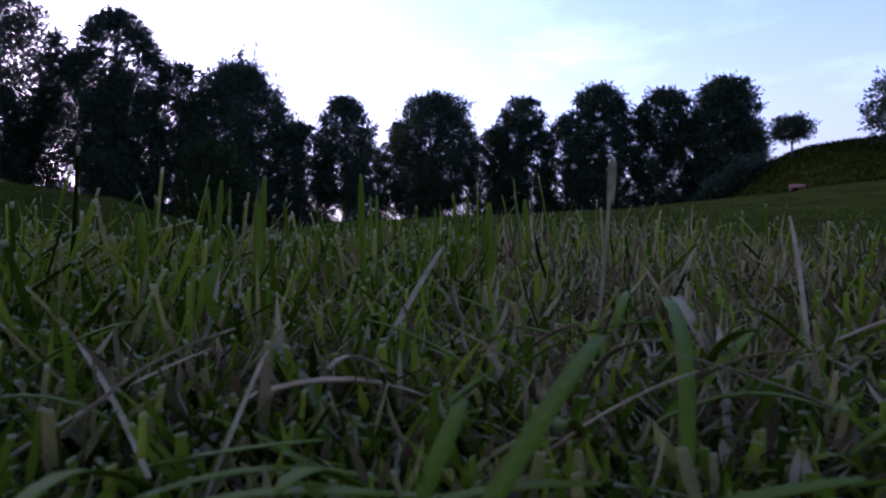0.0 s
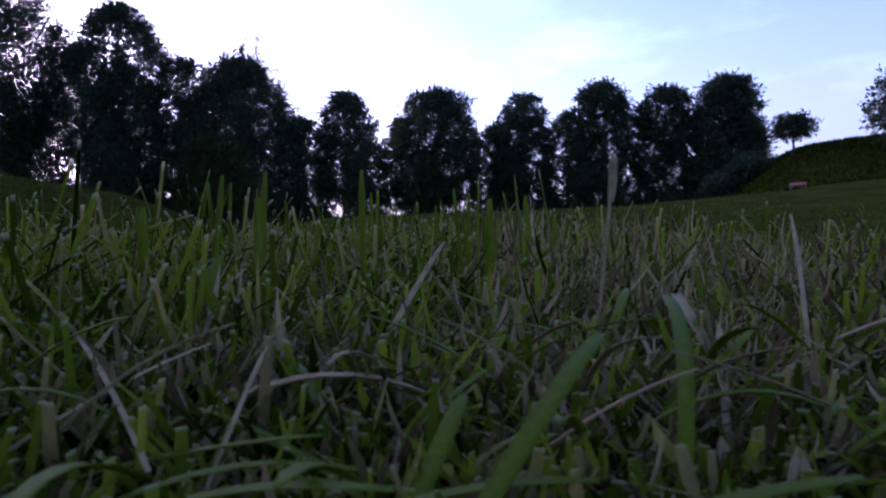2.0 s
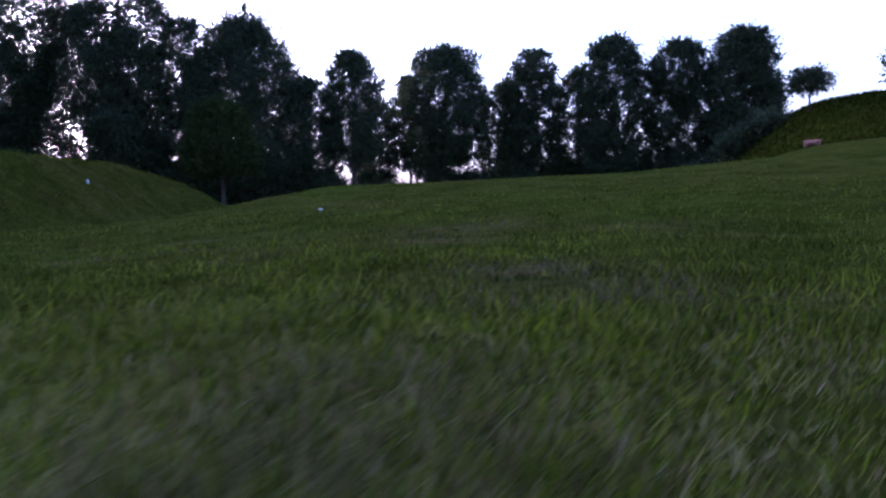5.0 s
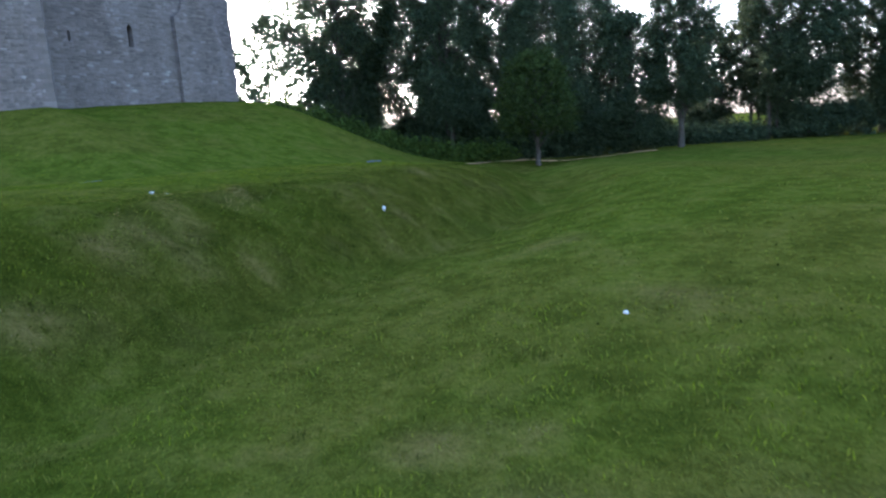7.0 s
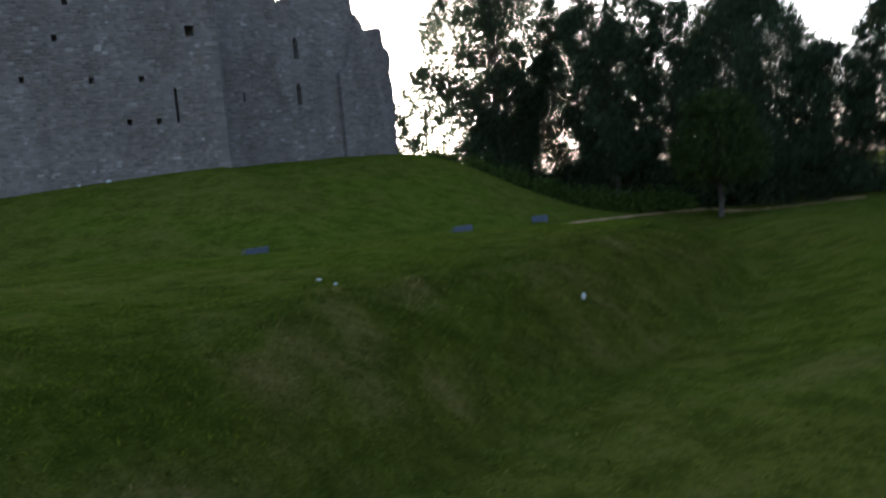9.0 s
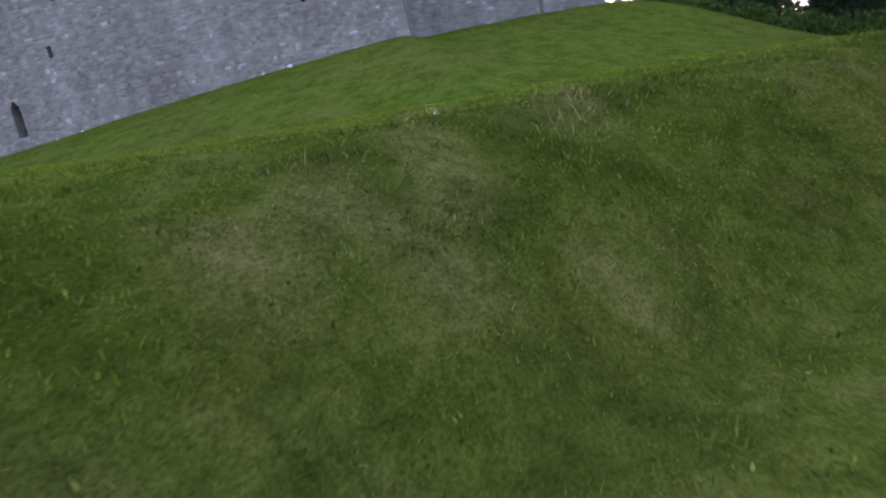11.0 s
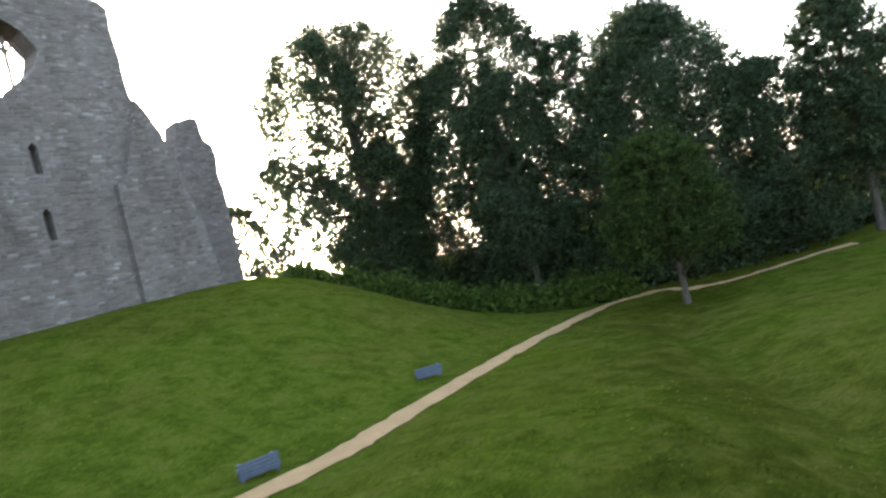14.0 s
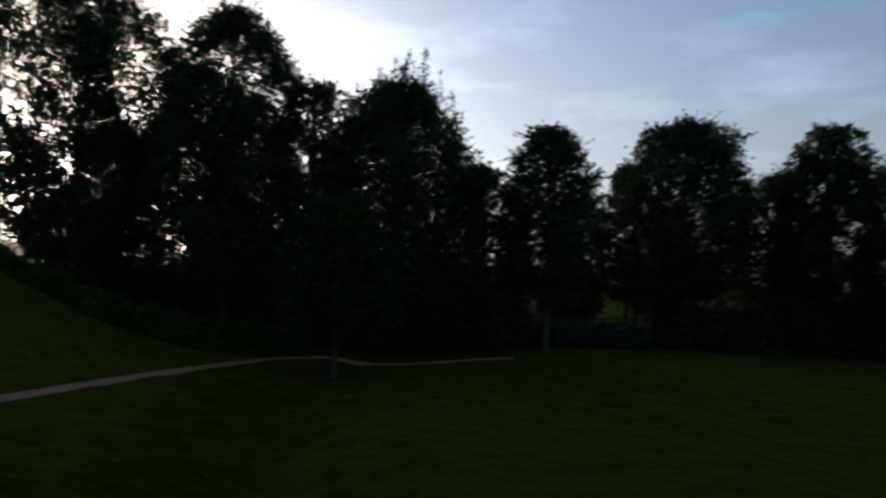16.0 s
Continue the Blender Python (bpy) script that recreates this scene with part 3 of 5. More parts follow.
def build_castle():
    rng = random.Random(11)
    castle = tagged(empty("castle", (-58, 15, 5)), "roofless ruined medieval castle of grey rubble stone on a grassy mound", "castle")
    inv = castle.matrix_world.inverted()

    def put(ob, m):
        ob.matrix_local = inv @ m
        return ob
    # curtain wall, from the tower corner towards the far corner
    m1 = wall_frame((-51.9, 21.3), (-62.5, -5.6))
    top = [(0, 20.9), (1.6, 21.2), (3.9, 21.5), (5.9, 21.2), (6.2, 20.2), (6.5, 19.3), (7.8, 19.35), (8.3, 19.1), (8.5, 19.6), (10.3, 19.8), (10.9, 19.8), (11.0, 19.35), (11.8, 19.4), (11.9, 20.0), (14.6, 20.5),
           (16.1, 20.7), (16.2, 19.9), (17.0, 20.0), (17.1, 21.2), (19.6, 20.9), (22.0, 21.1), (23.7, 21.3), (23.8, 19.7), (24.1, 19.7), (24.2, 21.5), (25.7, 21.9), (25.8, 19.0)]
    holes = [rect(3.05, 11.5, 0.22, 2.3), rect(1.7, 16.4, 0.6, 0.75), rect(23.6, 10.7, 0.35, 0.75), rect(16.6, 18.4, 0.5, 0.5), rect(9.2, 18.75, 0.36, 0.95), rect(13.65, 19.3, 0.36, 0.9), rect(18.1, 19.1, 0.34, 0.9), rect(21.0, 19.65, 0.32, 0.7)]
    for x, z in ((5.1, 13.35), (8.2, 13.4), (12.35, 13.65), (15.5, 13.75), (19.4, 13.8), (22.4, 13.9), (6.15, 10.55), (4.3, 10.5), (10.1, 16.2), (18.0, 16.6)):
        holes.append(rect(x, z, 0.34, 0.42))
    outline = ragged([(0, 4.0)] + top + [(25.8, 3.0)], rng)
    put(part("wall", slab(outline, holes, -2.2), STONE, castle), m1)
    # the solid core behind the blind holes and loops
    put(part("wall_core", slab([(0.2, 4.2), (0.2, 17.6), (25.6, 17.6), (25.6, 4.2)], [], -0.6), STONE, castle), m1 @ Matrix.Translation((0, -0.9, 0)))
    m0 = m1 @ Matrix.Translation((25.8, -0.35, 0))
    put(part("wall_core", slab([(0.2, 2.2), (0.2, 15.2), (19.6, 15.2), (19.6, 2.2)], [], -0.6), STONE, castle), m0 @ Matrix.Translation((0, -1.0, 0)))
    far_holes = [rect(1.7, 6.75, 0.7, 2.0, 0.5), rect(4.5, 16.2, 0.3, 0.9), rect(3.0, 12.4, 0.35, 0.45), rect(5.6, 12.4, 0.35, 0.45), rect(8.2, 12.3, 0.35, 0.45), rect(0.9, 4.9, 0.28, 0.4)]
    put(part("wall", slab(ragged([(0, 1.0), (0, 18.9), (3, 18.8), (4.6, 18.6), (4.7, 17.8), (6, 17.6), (6.1, 18.2), (9, 17.6), (12, 16.8), (20, 15.8), (20, 1.0)], rng), far_holes, -2.4), STONE, castle), m0)
    foot_u, foot_z = (0, 8, 17, 26.5, 46), (7.2, 6.5, 5.7, 4.7, 3.4)
    head = lambda u: float(np.interp(u, [p[0] for p in top], [p[1] for p in top]))
    foot = lambda u: float(np.interp(u, foot_u, foot_z)) - 0.3
    stones = facing(1, 0.9, 25.7, foot, head, bounds(holes), rng, (0.16, 0.30), (0.20, 0.50), (0.010, 0.045))
    stones.sort(key=lambda s: math.hypot(s[0][0], s[0][2] - 9.0))
    lay_stones(castle, put, m1, stones, 280, "uneven grey rubble facing of the curtain wall")
    stones = facing(1, 0.1, 12.0, lambda u: foot(u + 25.8), lambda u: 16.8, bounds(far_holes), rng, (0.16, 0.30), (0.20, 0.50), (0.010, 0.045))
    lay_stones(castle, put, m0, stones, 0, "uneven grey rubble facing of the far wall")
    # quoins up the corner of the curtain wall
    z, k = 6.4, 0
    while z < 20.4:
        h, w = rng.uniform(0.22, 0.36), rng.uniform(0.55, 0.90) if k % 2 else rng.uniform(0.32, 0.55)
        bm = bmesh.new()
        box(bm, (w, 0.5, h - 0.025), (w / 2 - rng.uniform(0.02, 0.10), rng.uniform(-0.205, -0.165), z + h / 2), (0, 0, rng.uniform(-1, 1)), 0.025)
        put(part("quoin_stone", bm, RUBBLE, castle), m1 @ Matrix.Translation((0, -0.01, 0)))
        z, k = z + h, k + 1
    # tower, standing back from the curtain wall, with a spreading foot
    m2 = wall_frame((-58.2, 21.0), (-62.0, 40.0))
    face = [(-2.5, 4.5), (-2.5, 28.0), (-0.5, 28.5), (1.5, 28.2), (1.6, 27.2), (3.2, 27.2), (3.3, 28.3), (5.0, 28.4), (7.2, 28.9), (9.2, 29.0), (11.6, 28.7), (11.9, 27.4), (12.6, 27.4), (13.0, 27.9), (15.2, 28.0), (16.4, 27.2),
            (16.4, 23.0), (16.5, 21.3), (17.4, 19.8), (18.1, 18.3), (18.6, 16.6), (18.9, 14.4), (19.4, 12.2), (19.6, 9.0), (19.6, 4.5)]
    window = [(8.3, 20.95), (9.7, 20.9), (9.8, 21.8), (10.5, 22.2), (11.2, 23.1), (11.45, 24.0), (10.7, 25.1), (9.7, 25.7), (8.9, 25.1), (8.4, 23.6)]
    tower_holes = [window, rect(9.85, 17.2, 0.5, 1.6, 0.3), rect(9.75, 13.3, 0.5, 1.6, 0.3), rect(4.4, 13.0, 0.22, 0.8), rect(9.95, 27.7, 0.3, 0.9), rect(15.75, 17.1, 0.25, 0.8), rect(3.0, 21.0, 0.5, 1.2)]
    put(part("wall", slab(ragged(face, rng), tower_holes, 2.0), STONE, castle), m2)
    put(part("wall_core", slab([(-2.3, 4.7), (-2.3, 20.0), (16.0, 20.0), (17.2, 17.0), (18.3, 13.0), (19.0, 9.0), (19.0, 4.7)], [], 0.6), STONE, castle), m2 @ Matrix.Translation((0, 0.8, 0)))
    put(part("buttress", slab(ragged([(14.0, 4.5), (14.0, 15.4), (14.8, 16.0), (15.6, 18.2), (16.5, 20.9), (17.4, 19.4), (18.2, 17.6), (18.8, 14.2), (19.4, 12.0), (19.75, 8.0), (19.75, 4.5)], rng), [], 0.5), STONE, castle), m2 @ Matrix.Translation((0, -0.499, 0)))
    tower_foot = lambda u: float(np.interp(u, (0, 20), (7.0, 7.6)))
    stones = facing(-1, -2.3, 14.0, tower_foot, lambda u: float(np.interp(u, (-2.5, 1.5, 1.6, 3.2, 3.3, 9.2, 11.6, 12, 14), (28.0, 28.2, 27.2, 27.2, 28.3, 29.0, 28.6, 27.4, 27.8))), bounds(tower_holes), rng, (0.14, 0.26), (0.24, 0.7), (0.006, 0.028))
    lay_stones(castle, put, m2, stones, 0, "coursed grey stone facing of the tower")
    edge_z, edge_u = (7, 9, 12.2, 14.4, 16.6, 18.3, 19.8, 21.3), (19.6, 19.5, 19.2, 18.7, 18.4, 17.8, 17.1, 16.4)
    stones = facing(-1, 14.0, 19.6, tower_foot, lambda u: float(np.interp(u, (14.0, 14.8, 15.6, 16.5, 19.7), (15.2, 15.8, 18.0, 20.6, 20.6))), [], rng, (0.14, 0.26), (0.24, 0.7), (0.006, 0.028), lambda u, z: u < np.interp(z, edge_z, edge_u) - 0.5)
    lay_stones(castle, put, m2 @ Matrix.Translation((0, -0.499, 0)), stones, 0, "coursed grey stone facing of the buttress")
    # side walls of the tower and the rear of the ruin
    a = m2 @ Vector((16.2, 2, 0))
    ma = wall_frame((a.x, a.y), (a.x - 11, a.y - 1.5))
    put(part("wall", slab(ragged([(0, 4.5), (0, 15.0), (2, 14.6), (4, 13.4), (7, 12.5), (11, 12), (11, 4.5)], rng), [], 1.6), STONE, castle), ma)
    a = m2 @ Vector((-2.5, 2.0, 0))
    mb = wall_frame((a.x, a.y), (a.x - 12, a.y - 2.5))
    put(part("wall", slab(ragged([(0, 4.5), (0, 27.5), (3, 26.5), (5, 24), (8, 22.5), (12, 21), (12, 4.5)], rng), [], 1.6), STONE, castle), mb)
    mp = wall_frame((-70, 41.8), (-70.6, 47.5))
    put(part("pinnacle", slab(ragged([(-1.4, 4.5), (-1.2, 19.2), (0.0, 18.3), (1.0, 18.4), (1.3, 20.2), (1.8, 22.1), (3.6, 22.3), (3.9, 20.4), (4.5, 19.9), (4.6, 15.6), (4.5, 10.0), (4.5, 4.5)], rng), [], 2.0), STONE, castle), mp)
    mi = wall_frame((-70.7, 34.8), (-71.0, 40.0))
    put(part("wall", slab(ragged([(0, 4.5), (0, 26.3), (1.5, 27.4), (4, 27.0), (5.2, 25.0), (5.2, 4.5)], rng), [], 1.6), STONE, castle), mi)
    mr = wall_frame((-74, 44), (-80, 0))
    put(part("wall", slab(ragged([(0, 4.5), (0, 15), (6, 14), (16, 12), (28, 13), (44, 12), (44, 3)], rng), [], 2.0), STONE, castle), mr)
    # tracery of the large window: two mullions and pointed heads
    for x in (9.15, 10.05):
        bm = bmesh.new()
        box(bm, (0.13, 0.26, 4.0), (x, 1.0, 23.0), (0, 0, 0), 0.03)
        put(part("mullion", bm, STONE, castle, "slender stone window mullion"), m2)
    bm = bmesh.new()
    for x0, x1, z0, z1 in ((8.4, 8.8, 23.9, 24.6), (8.8, 9.15, 24.6, 23.9), (9.15, 9.6, 23.9, 24.6), (9.6, 10.05, 24.6, 23.9), (10.05, 10.5, 23.9, 24.6), (10.5, 11.0, 24.6, 23.9), (9.15, 9.6, 24.5, 25.3), (9.6, 10.05, 25.3, 24.5)):
        ln = math.hypot(x1 - x0, z1 - z0)
        box(bm, (ln + 0.1, 0.22, 0.12), ((x0 + x1) / 2, 1.0, (z0 + z1) / 2), (0, -math.degrees(math.atan2(z1 - z0, x1 - x0)), 0), 0.02)
    put(part("tracery", bm, STONE, castle, "slender stone window tracery"), m2)


build_castle()


# ---- trees ----
def tube(verts, sizes, index, pts, radii, sides=7):
    """Adds a tapered limb along pts to the lists."""
    base = len(verts)
    pts = [Vector(p) for p in pts]
    for k, (p, r) in enumerate(zip(pts, radii)):
        d = (pts[min(k + 1, len(pts) - 1)] - pts[max(k - 1, 0)]).normalized()
        u = d.orthogonal().normalized()
        w = d.cross(u)
        for s in range(sides):
            a = 2 * math.pi * s / sides
            verts.append(p + (u * math.cos(a) + w * math.sin(a)) * r)
    for k in range(len(pts) - 1):
        for s in range(sides):
            t = (s + 1) % sides
            index += [base + k * sides + s, base + k * sides + t, base + (k + 1) * sides + t, base + (k + 1) * sides + s]
            sizes.append(4)


def leaves_at(rng, p, size):
    """A pointed leaf with its own turn and size at each point p."""
    n = len(p)
    a = rng.normal(size=(n, 3))
    a /= np.linalg.norm(a, axis=1, keepdims=True)
    b = np.cross(a, rng.normal(size=(n, 3)))
    b /= np.linalg.norm(b, axis=1, keepdims=True)
    s = size * rng.uniform(0.5, 1.4, n)
    a *= s[:, None]
    b *= (s * rng.uniform(0.45, 0.75, n))[:, None]
    v = np.stack([p - a + b, p - a * 0.6 - b, p + a], 1).reshape(-1, 3)
    return v, np.arange(n)[:, None] * 3 + np.arange(3)[None, :]


def leaf_cloud(rng, centres, radii, per, size):
    """Leaves scattered in loose clumps."""
    n = len(centres)
    d = rng.normal(size=(n * per, 3))
    d /= np.linalg.norm(d, axis=1, keepdims=True)
    p = np.repeat(centres, per, axis=0) + d * (np.repeat(radii, per) * np.abs(rng.normal(0, 0.95, n * per)))[:, None] * np.array([1, 1, 0.85])
    return leaves_at(rng, p, size)


def twig_leaves(rng, feet, way, length, per, size, spread):
    """Leaves strung along twigs that leave feet in the direction way and thin out towards their tips."""
    u = rng.uniform(0.05, 1.0, (len(feet), per))
    p = feet[:, None, :] + way[:, None, :] * (u * length[:, None])[:, :, None]
    p[:, :, 2] -= 0.10 * (u * u * length[:, None]) * rng.uniform(0, 1.6, (len(feet), 1))
    p += rng.normal(0, 1, p.shape) * (spread * (1.25 - u))[:, :, None]
    return leaves_at(rng, p.reshape(-1, 3), size)


def shoots(rng, feet, length, size):
    """Upright leafy shoots: leaves set close along a near-vertical line, thinning to its tip."""
    per = 130
    d = np.column_stack([rng.normal(0, 0.16, len(feet)), rng.normal(0, 0.16, len(feet)), np.ones(len(feet))])
    ln = length * rng.uniform(0.5, 1.25, len(feet))
    u = rng.uniform(0.0, 1.0, (len(feet), per))
    p = feet[:, None, :] + d[:, None, :] * (u * ln[:, None])[:, :, None] + rng.normal(0, 1, (len(feet), per, 3)) * (0.30 * (1.1 - 0.75 * u))[:, :, None]
    return leaves_at(rng, p.reshape(-1, 3), size)


PROFILES = {
    "dome": ((0.0, 0.12, 0.35, 0.6, 0.8, 0.92, 1.0), (0.62, 0.86, 1.0, 0.98, 0.80, 0.52, 0.16)),
    "spread": ((0.0, 0.15, 0.4, 0.65, 0.82, 0.94, 1.0), (0.50, 0.66, 0.86, 1.0, 0.92, 0.62, 0.20)),
    "shoots": ((0.0, 0.12, 0.35, 0.55, 0.75, 0.9, 1.0), (0.80, 0.98, 1.0, 0.90, 0.68, 0.44, 0.18)),
    "young": ((0.0, 0.1, 0.3, 0.5, 0.7, 0.87, 1.0), (0.55, 0.92, 1.0, 0.92, 0.72, 0.44, 0.14)),
    "column": ((0.0, 0.1, 0.4, 0.7, 0.86, 0.95, 1.0), (0.80, 0.96, 1.0, 0.96, 0.78, 0.50, 0.18)),
}


def tree(kind, at, height, width, low, label, seed, leaf=None, size=0.10, leaves=60000, form="dome", lobes=38, lobe=0.17, inner=0.45, stems=1, loose=0.0):
    """A broad-leaved tree: tapered trunk, a limb to each bough, and on each bough a head of leafy twigs, from low metres up to height."""
    rng = np.random.default_rng(seed)
    z0 = ground_at(*at) - 0.15
    root = tagged(empty(kind, (at[0], at[1], z0)), label, "tree")
    top = height - z0
    us, rs = PROFILES[form]
    # boughs: most on the outside of the crown, the rest within it
    k = np.arange(lobes)
    u = np.clip((k + rng.uniform(0.1, 0.9, lobes)) / lobes, 0.02, 0.98) ** 0.85
    ang = k * 2.39996 + rng.normal(0, 0.35, lobes)
    size_k = lobe * width * rng.uniform(0.62, 1.38, lobes) * (1.12 - 0.38 * u)
    env = np.interp(u, us, rs) * width / 2 * rng.uniform(0.88, 1.10, lobes)
    rad = np.where(rng.uniform(0, 1, lobes) < inner, rng.uniform(0.0, 1.0, lobes) ** 0.6 * np.maximum(env - 0.5 * size_k, 0.0), np.maximum(env - 0.72 * size_k, 0.0))
    zc = np.clip(low + u * (top - low), low + 0.55 * size_k, top - 0.86 * size_k)
    cs = np.column_stack([np.cos(ang) * rad, np.sin(ang) * rad, zc])
    stay = rng.uniform(0, 1, lobes) >= loose
    cs, size_k = cs[stay], size_k[stay]
    # trunks, a limb to each bough and its side branches
    verts, sizes, index = [], [], []
    r0 = (0.011 * top + 0.07) / (1.0 if stems == 1 else 1.5)
    spines = []
    for k in range(stems):
        fx, fy = (0.0, 0.0) if k == 0 else (rng.uniform(-1, 1) * 0.22 * width, rng.uniform(-1, 1) * 0.2 * width)
        spine = np.array([(fx, fy, 0), (fx + 0.05, fy + 0.05, 0.12 * top), (fx * 1.1 + rng.uniform(-0.25, 0.25), fy + rng.uniform(-0.25, 0.25), 0.42 * top), (fx, fy + rng.uniform(-0.3, 0.3), 0.70 * top), (0.6 * fx, 0.6 * fy, 0.94 * top)])
        tube(verts, sizes, index, spine, [r0 * 1.4, r0, r0 * 0.75, r0 * 0.42, r0 * 0.08], 9)
        spines.append(spine)
    for k, (e, r) in enumerate(zip(cs, size_k)):
        spine = spines[k % stems]
        h = float(np.clip(e[2] - rng.uniform(0.10, 0.26) * top, 0.16 * top, 0.86 * top))
        s = np.array([np.interp(h, spine[:, 2], spine[:, 0]), np.interp(h, spine[:, 2], spine[:, 1]), h])
        mid = s * 0.45 + e * 0.55 + np.array([0, 0, 0.035 * top]) + rng.normal(0, 0.12, 3)
        rr = r0 * 0.42 * (1 - 0.7 * h / top)
        tube(verts, sizes, index, [s, mid, e], [rr, rr * 0.6, rr * 0.25], 5)
        for q in range(5):
            d = rng.normal(size=3)
            d = d / np.linalg.norm(d) + np.array([0, 0, 0.4])
            f = mid + (e - mid) * rng.uniform(0.3, 1.0)
            tube(verts, sizes, index, [f, f + d * r * 0.45 + rng.normal(0, 0.08, 3), f + d * r * 0.9], [rr * 0.35, rr * 0.2, rr * 0.06], 4)
    mesh_object("trunk", fast_mesh("trunk", np.array([tuple(v) for v in verts]), sizes, index), BARK, root, smooth=True)
    # leafy twigs
    per = 15
    twigs = leaves // per
    own = rng.choice(len(cs), twigs, p=size_k ** 2 / (size_k ** 2).sum())
    out = cs[own] * np.array([1, 1, 0])
    out = out / (np.linalg.norm(out, axis=1, keepdims=True) + 0.5)
    d = rng.normal(size=(twigs, 3))
    d = d / np.linalg.norm(d, axis=1, keepdims=True) + 0.25 * out + np.array([0, 0, 0.15])
    d /= np.linalg.norm(d, axis=1, keepdims=True)
    r = size_k[own]
    feet = cs[own] + d * (r * rng.uniform(0.0, 0.5, twigs))[:, None] + rng.normal(0, 0.13, (twigs, 3)) * r[:, None]
    # some twigs stand loose between the boughs
    fu, fa = rng.uniform(0.02, 0.94, twigs), rng.uniform(0, 6.283, twigs)
    fr = np.sqrt(rng.uniform(0, 1, twigs)) * np.interp(fu, us, rs) * width / 2 * 0.92
    between = rng.uniform(0, 1, twigs) < 0.3
    feet = np.where(between[:, None], np.column_stack([np.cos(fa) * fr, np.sin(fa) * fr, low + fu * (top - low)]), feet)
    length = r * rng.uniform(0.30, 0.80, twigs) * np.where(rng.uniform(0, 1, twigs) < 0.10, 1.35, 1.0)
    v, i = twig_leaves(rng, feet, d, length, per, size, 0.085)
    if form == "shoots":
        # long upright shoots that stand out of the head of the crown
        high = cs[own][(cs[own][:, 2] > low + 0.52 * (top - low))]
        high = high[rng.permutation(len(high))[:70]] + rng.normal(0, 0.7, (70, 3))
        v2, i2 = shoots(rng, high, 3.2, size)
        v, i = np.concatenate([v, v2]), np.concatenate([i, i2 + len(v)])
    mesh_object("crown", fast_mesh("crown", v, np.full(len(i), 3), i), leaf or LEAF_DARK, root)
    return root


DARKTREE = "tall dark-leaved tree in the shaded tree belt"
THINTREE = "thin-leaved tree standing against the low sun"
# the belt, from the castle's side round to the hill: place, top, width, foot of crown, form, thousands of leaves, stems
BELT = [
    ((-94, 50), 15.5, 8, 1.4, "dome", 20, 2, THINTREE), ((-88, 55), 17.5, 8.5, 1.4, "dome", 24, 2, THINTREE), ((-82, 58), 20.8, 9.5, 1.4, "dome", 32, 2, THINTREE), ((-79, 70), 21.5, 11, 3.0, "dome", 30, 2, THINTREE),
    ((-69.4, 60.2), 30.5, 18.2, 3.0, "spread", 250, 3, "broad tall tree with a rounded open crown in the belt"), ((-61.5, 66), 24.0, 11, 3.0, "dome", 75, 2, DARKTREE),
    ((-52.8, 62.2), 26.5, 11.8, 4.0, "dome", 110, 2, "tall knobbly-crowned dark tree in the belt"), ((-57, 68), 21.5, 10, 2.4, "dome", 62, 3, DARKTREE), ((-48.0, 66.5), 21.5, 9, 3.0, "dome", 55, 2, DARKTREE),
    ((-44.6, 72.8), 22.5, 18.5, 1.0, "shoots", 210, 1, "broad dark tree with upright shoots on its head"), ((-37.0, 74.0), 15.2, 8.5, 0.6, "dome", 60, 1, DARKTREE),
    ((-32.2, 76.2), 18.4, 8.2, 4.4, "dome", 60, 1, "slender-trunked dark tree standing forward of the belt"), ((-30.0, 91), 17.6, 7.5, 4.0, "dome", 18, 2, THINTREE), ((-35.5, 93), 15.0, 7, 2.0, "dome", 34, 2, DARKTREE),
    ((-24.8, 91), 21.4, 13.4, 4.4, "dome", 110, 3, DARKTREE), ((-17.5, 97), 17.0, 9, 1.5, "dome", 46, 1, DARKTREE),
    ((-13.2, 94.5), 20.8, 9.6, 1.2, "column", 80, 2, DARKTREE), ((-7.4, 99), 18.8, 8, 0.8, "dome", 44, 1, DARKTREE),
    ((-2.2, 90.5), 21.0, 9.8, 0.8, "column", 90, 2, DARKTREE), ((5.8, 91.5), 20.0, 9.8, 0.8, "column", 80, 2, DARKTREE), ((12.8, 88.8), 20.3, 9.4, 0.6, "column", 90, 2, DARKTREE),
]
for k, (at, top, w, low, form, count, boles, text) in enumerate(BELT):
    thin = text == THINTREE
    tree("tree", at, top, w, low, text, 20 + k, size=0.13 if at[1] > 84 else 0.11, leaves=(1600 if thin else 1200) * count, form=form, lobes=150 if w > 15 else 44 if thin else 84, lobe=0.125 if w > 15 else 0.16, stems=boles, loose=0.04 if form == "spread" else 0.0)
tree("young_tree", (-37.7, 57.2), 10.5, 8.8, 3.0, "young round-crowned tree with fresh green leaves beside the path", 71, leaf=LEAF_FRESH, size=0.10, leaves=40000, form="young", lobes=64, lobe=0.15)
tree("small_tree", (15.3, 67.5), ground_at(15.3, 67.5) + 3.9, 4.4, 1.8, "small round tree alone on the grassy knoll", 72, size=0.085, leaves=12000, lobes=36)
tree("hillside_tree", (22.6, 59.0), ground_at(22.6, 59.0) + 6.6, 8.6, 1.2, "low spreading tree on the side of the grassy knoll", 73, size=0.10, leaves=30000, lobes=50)


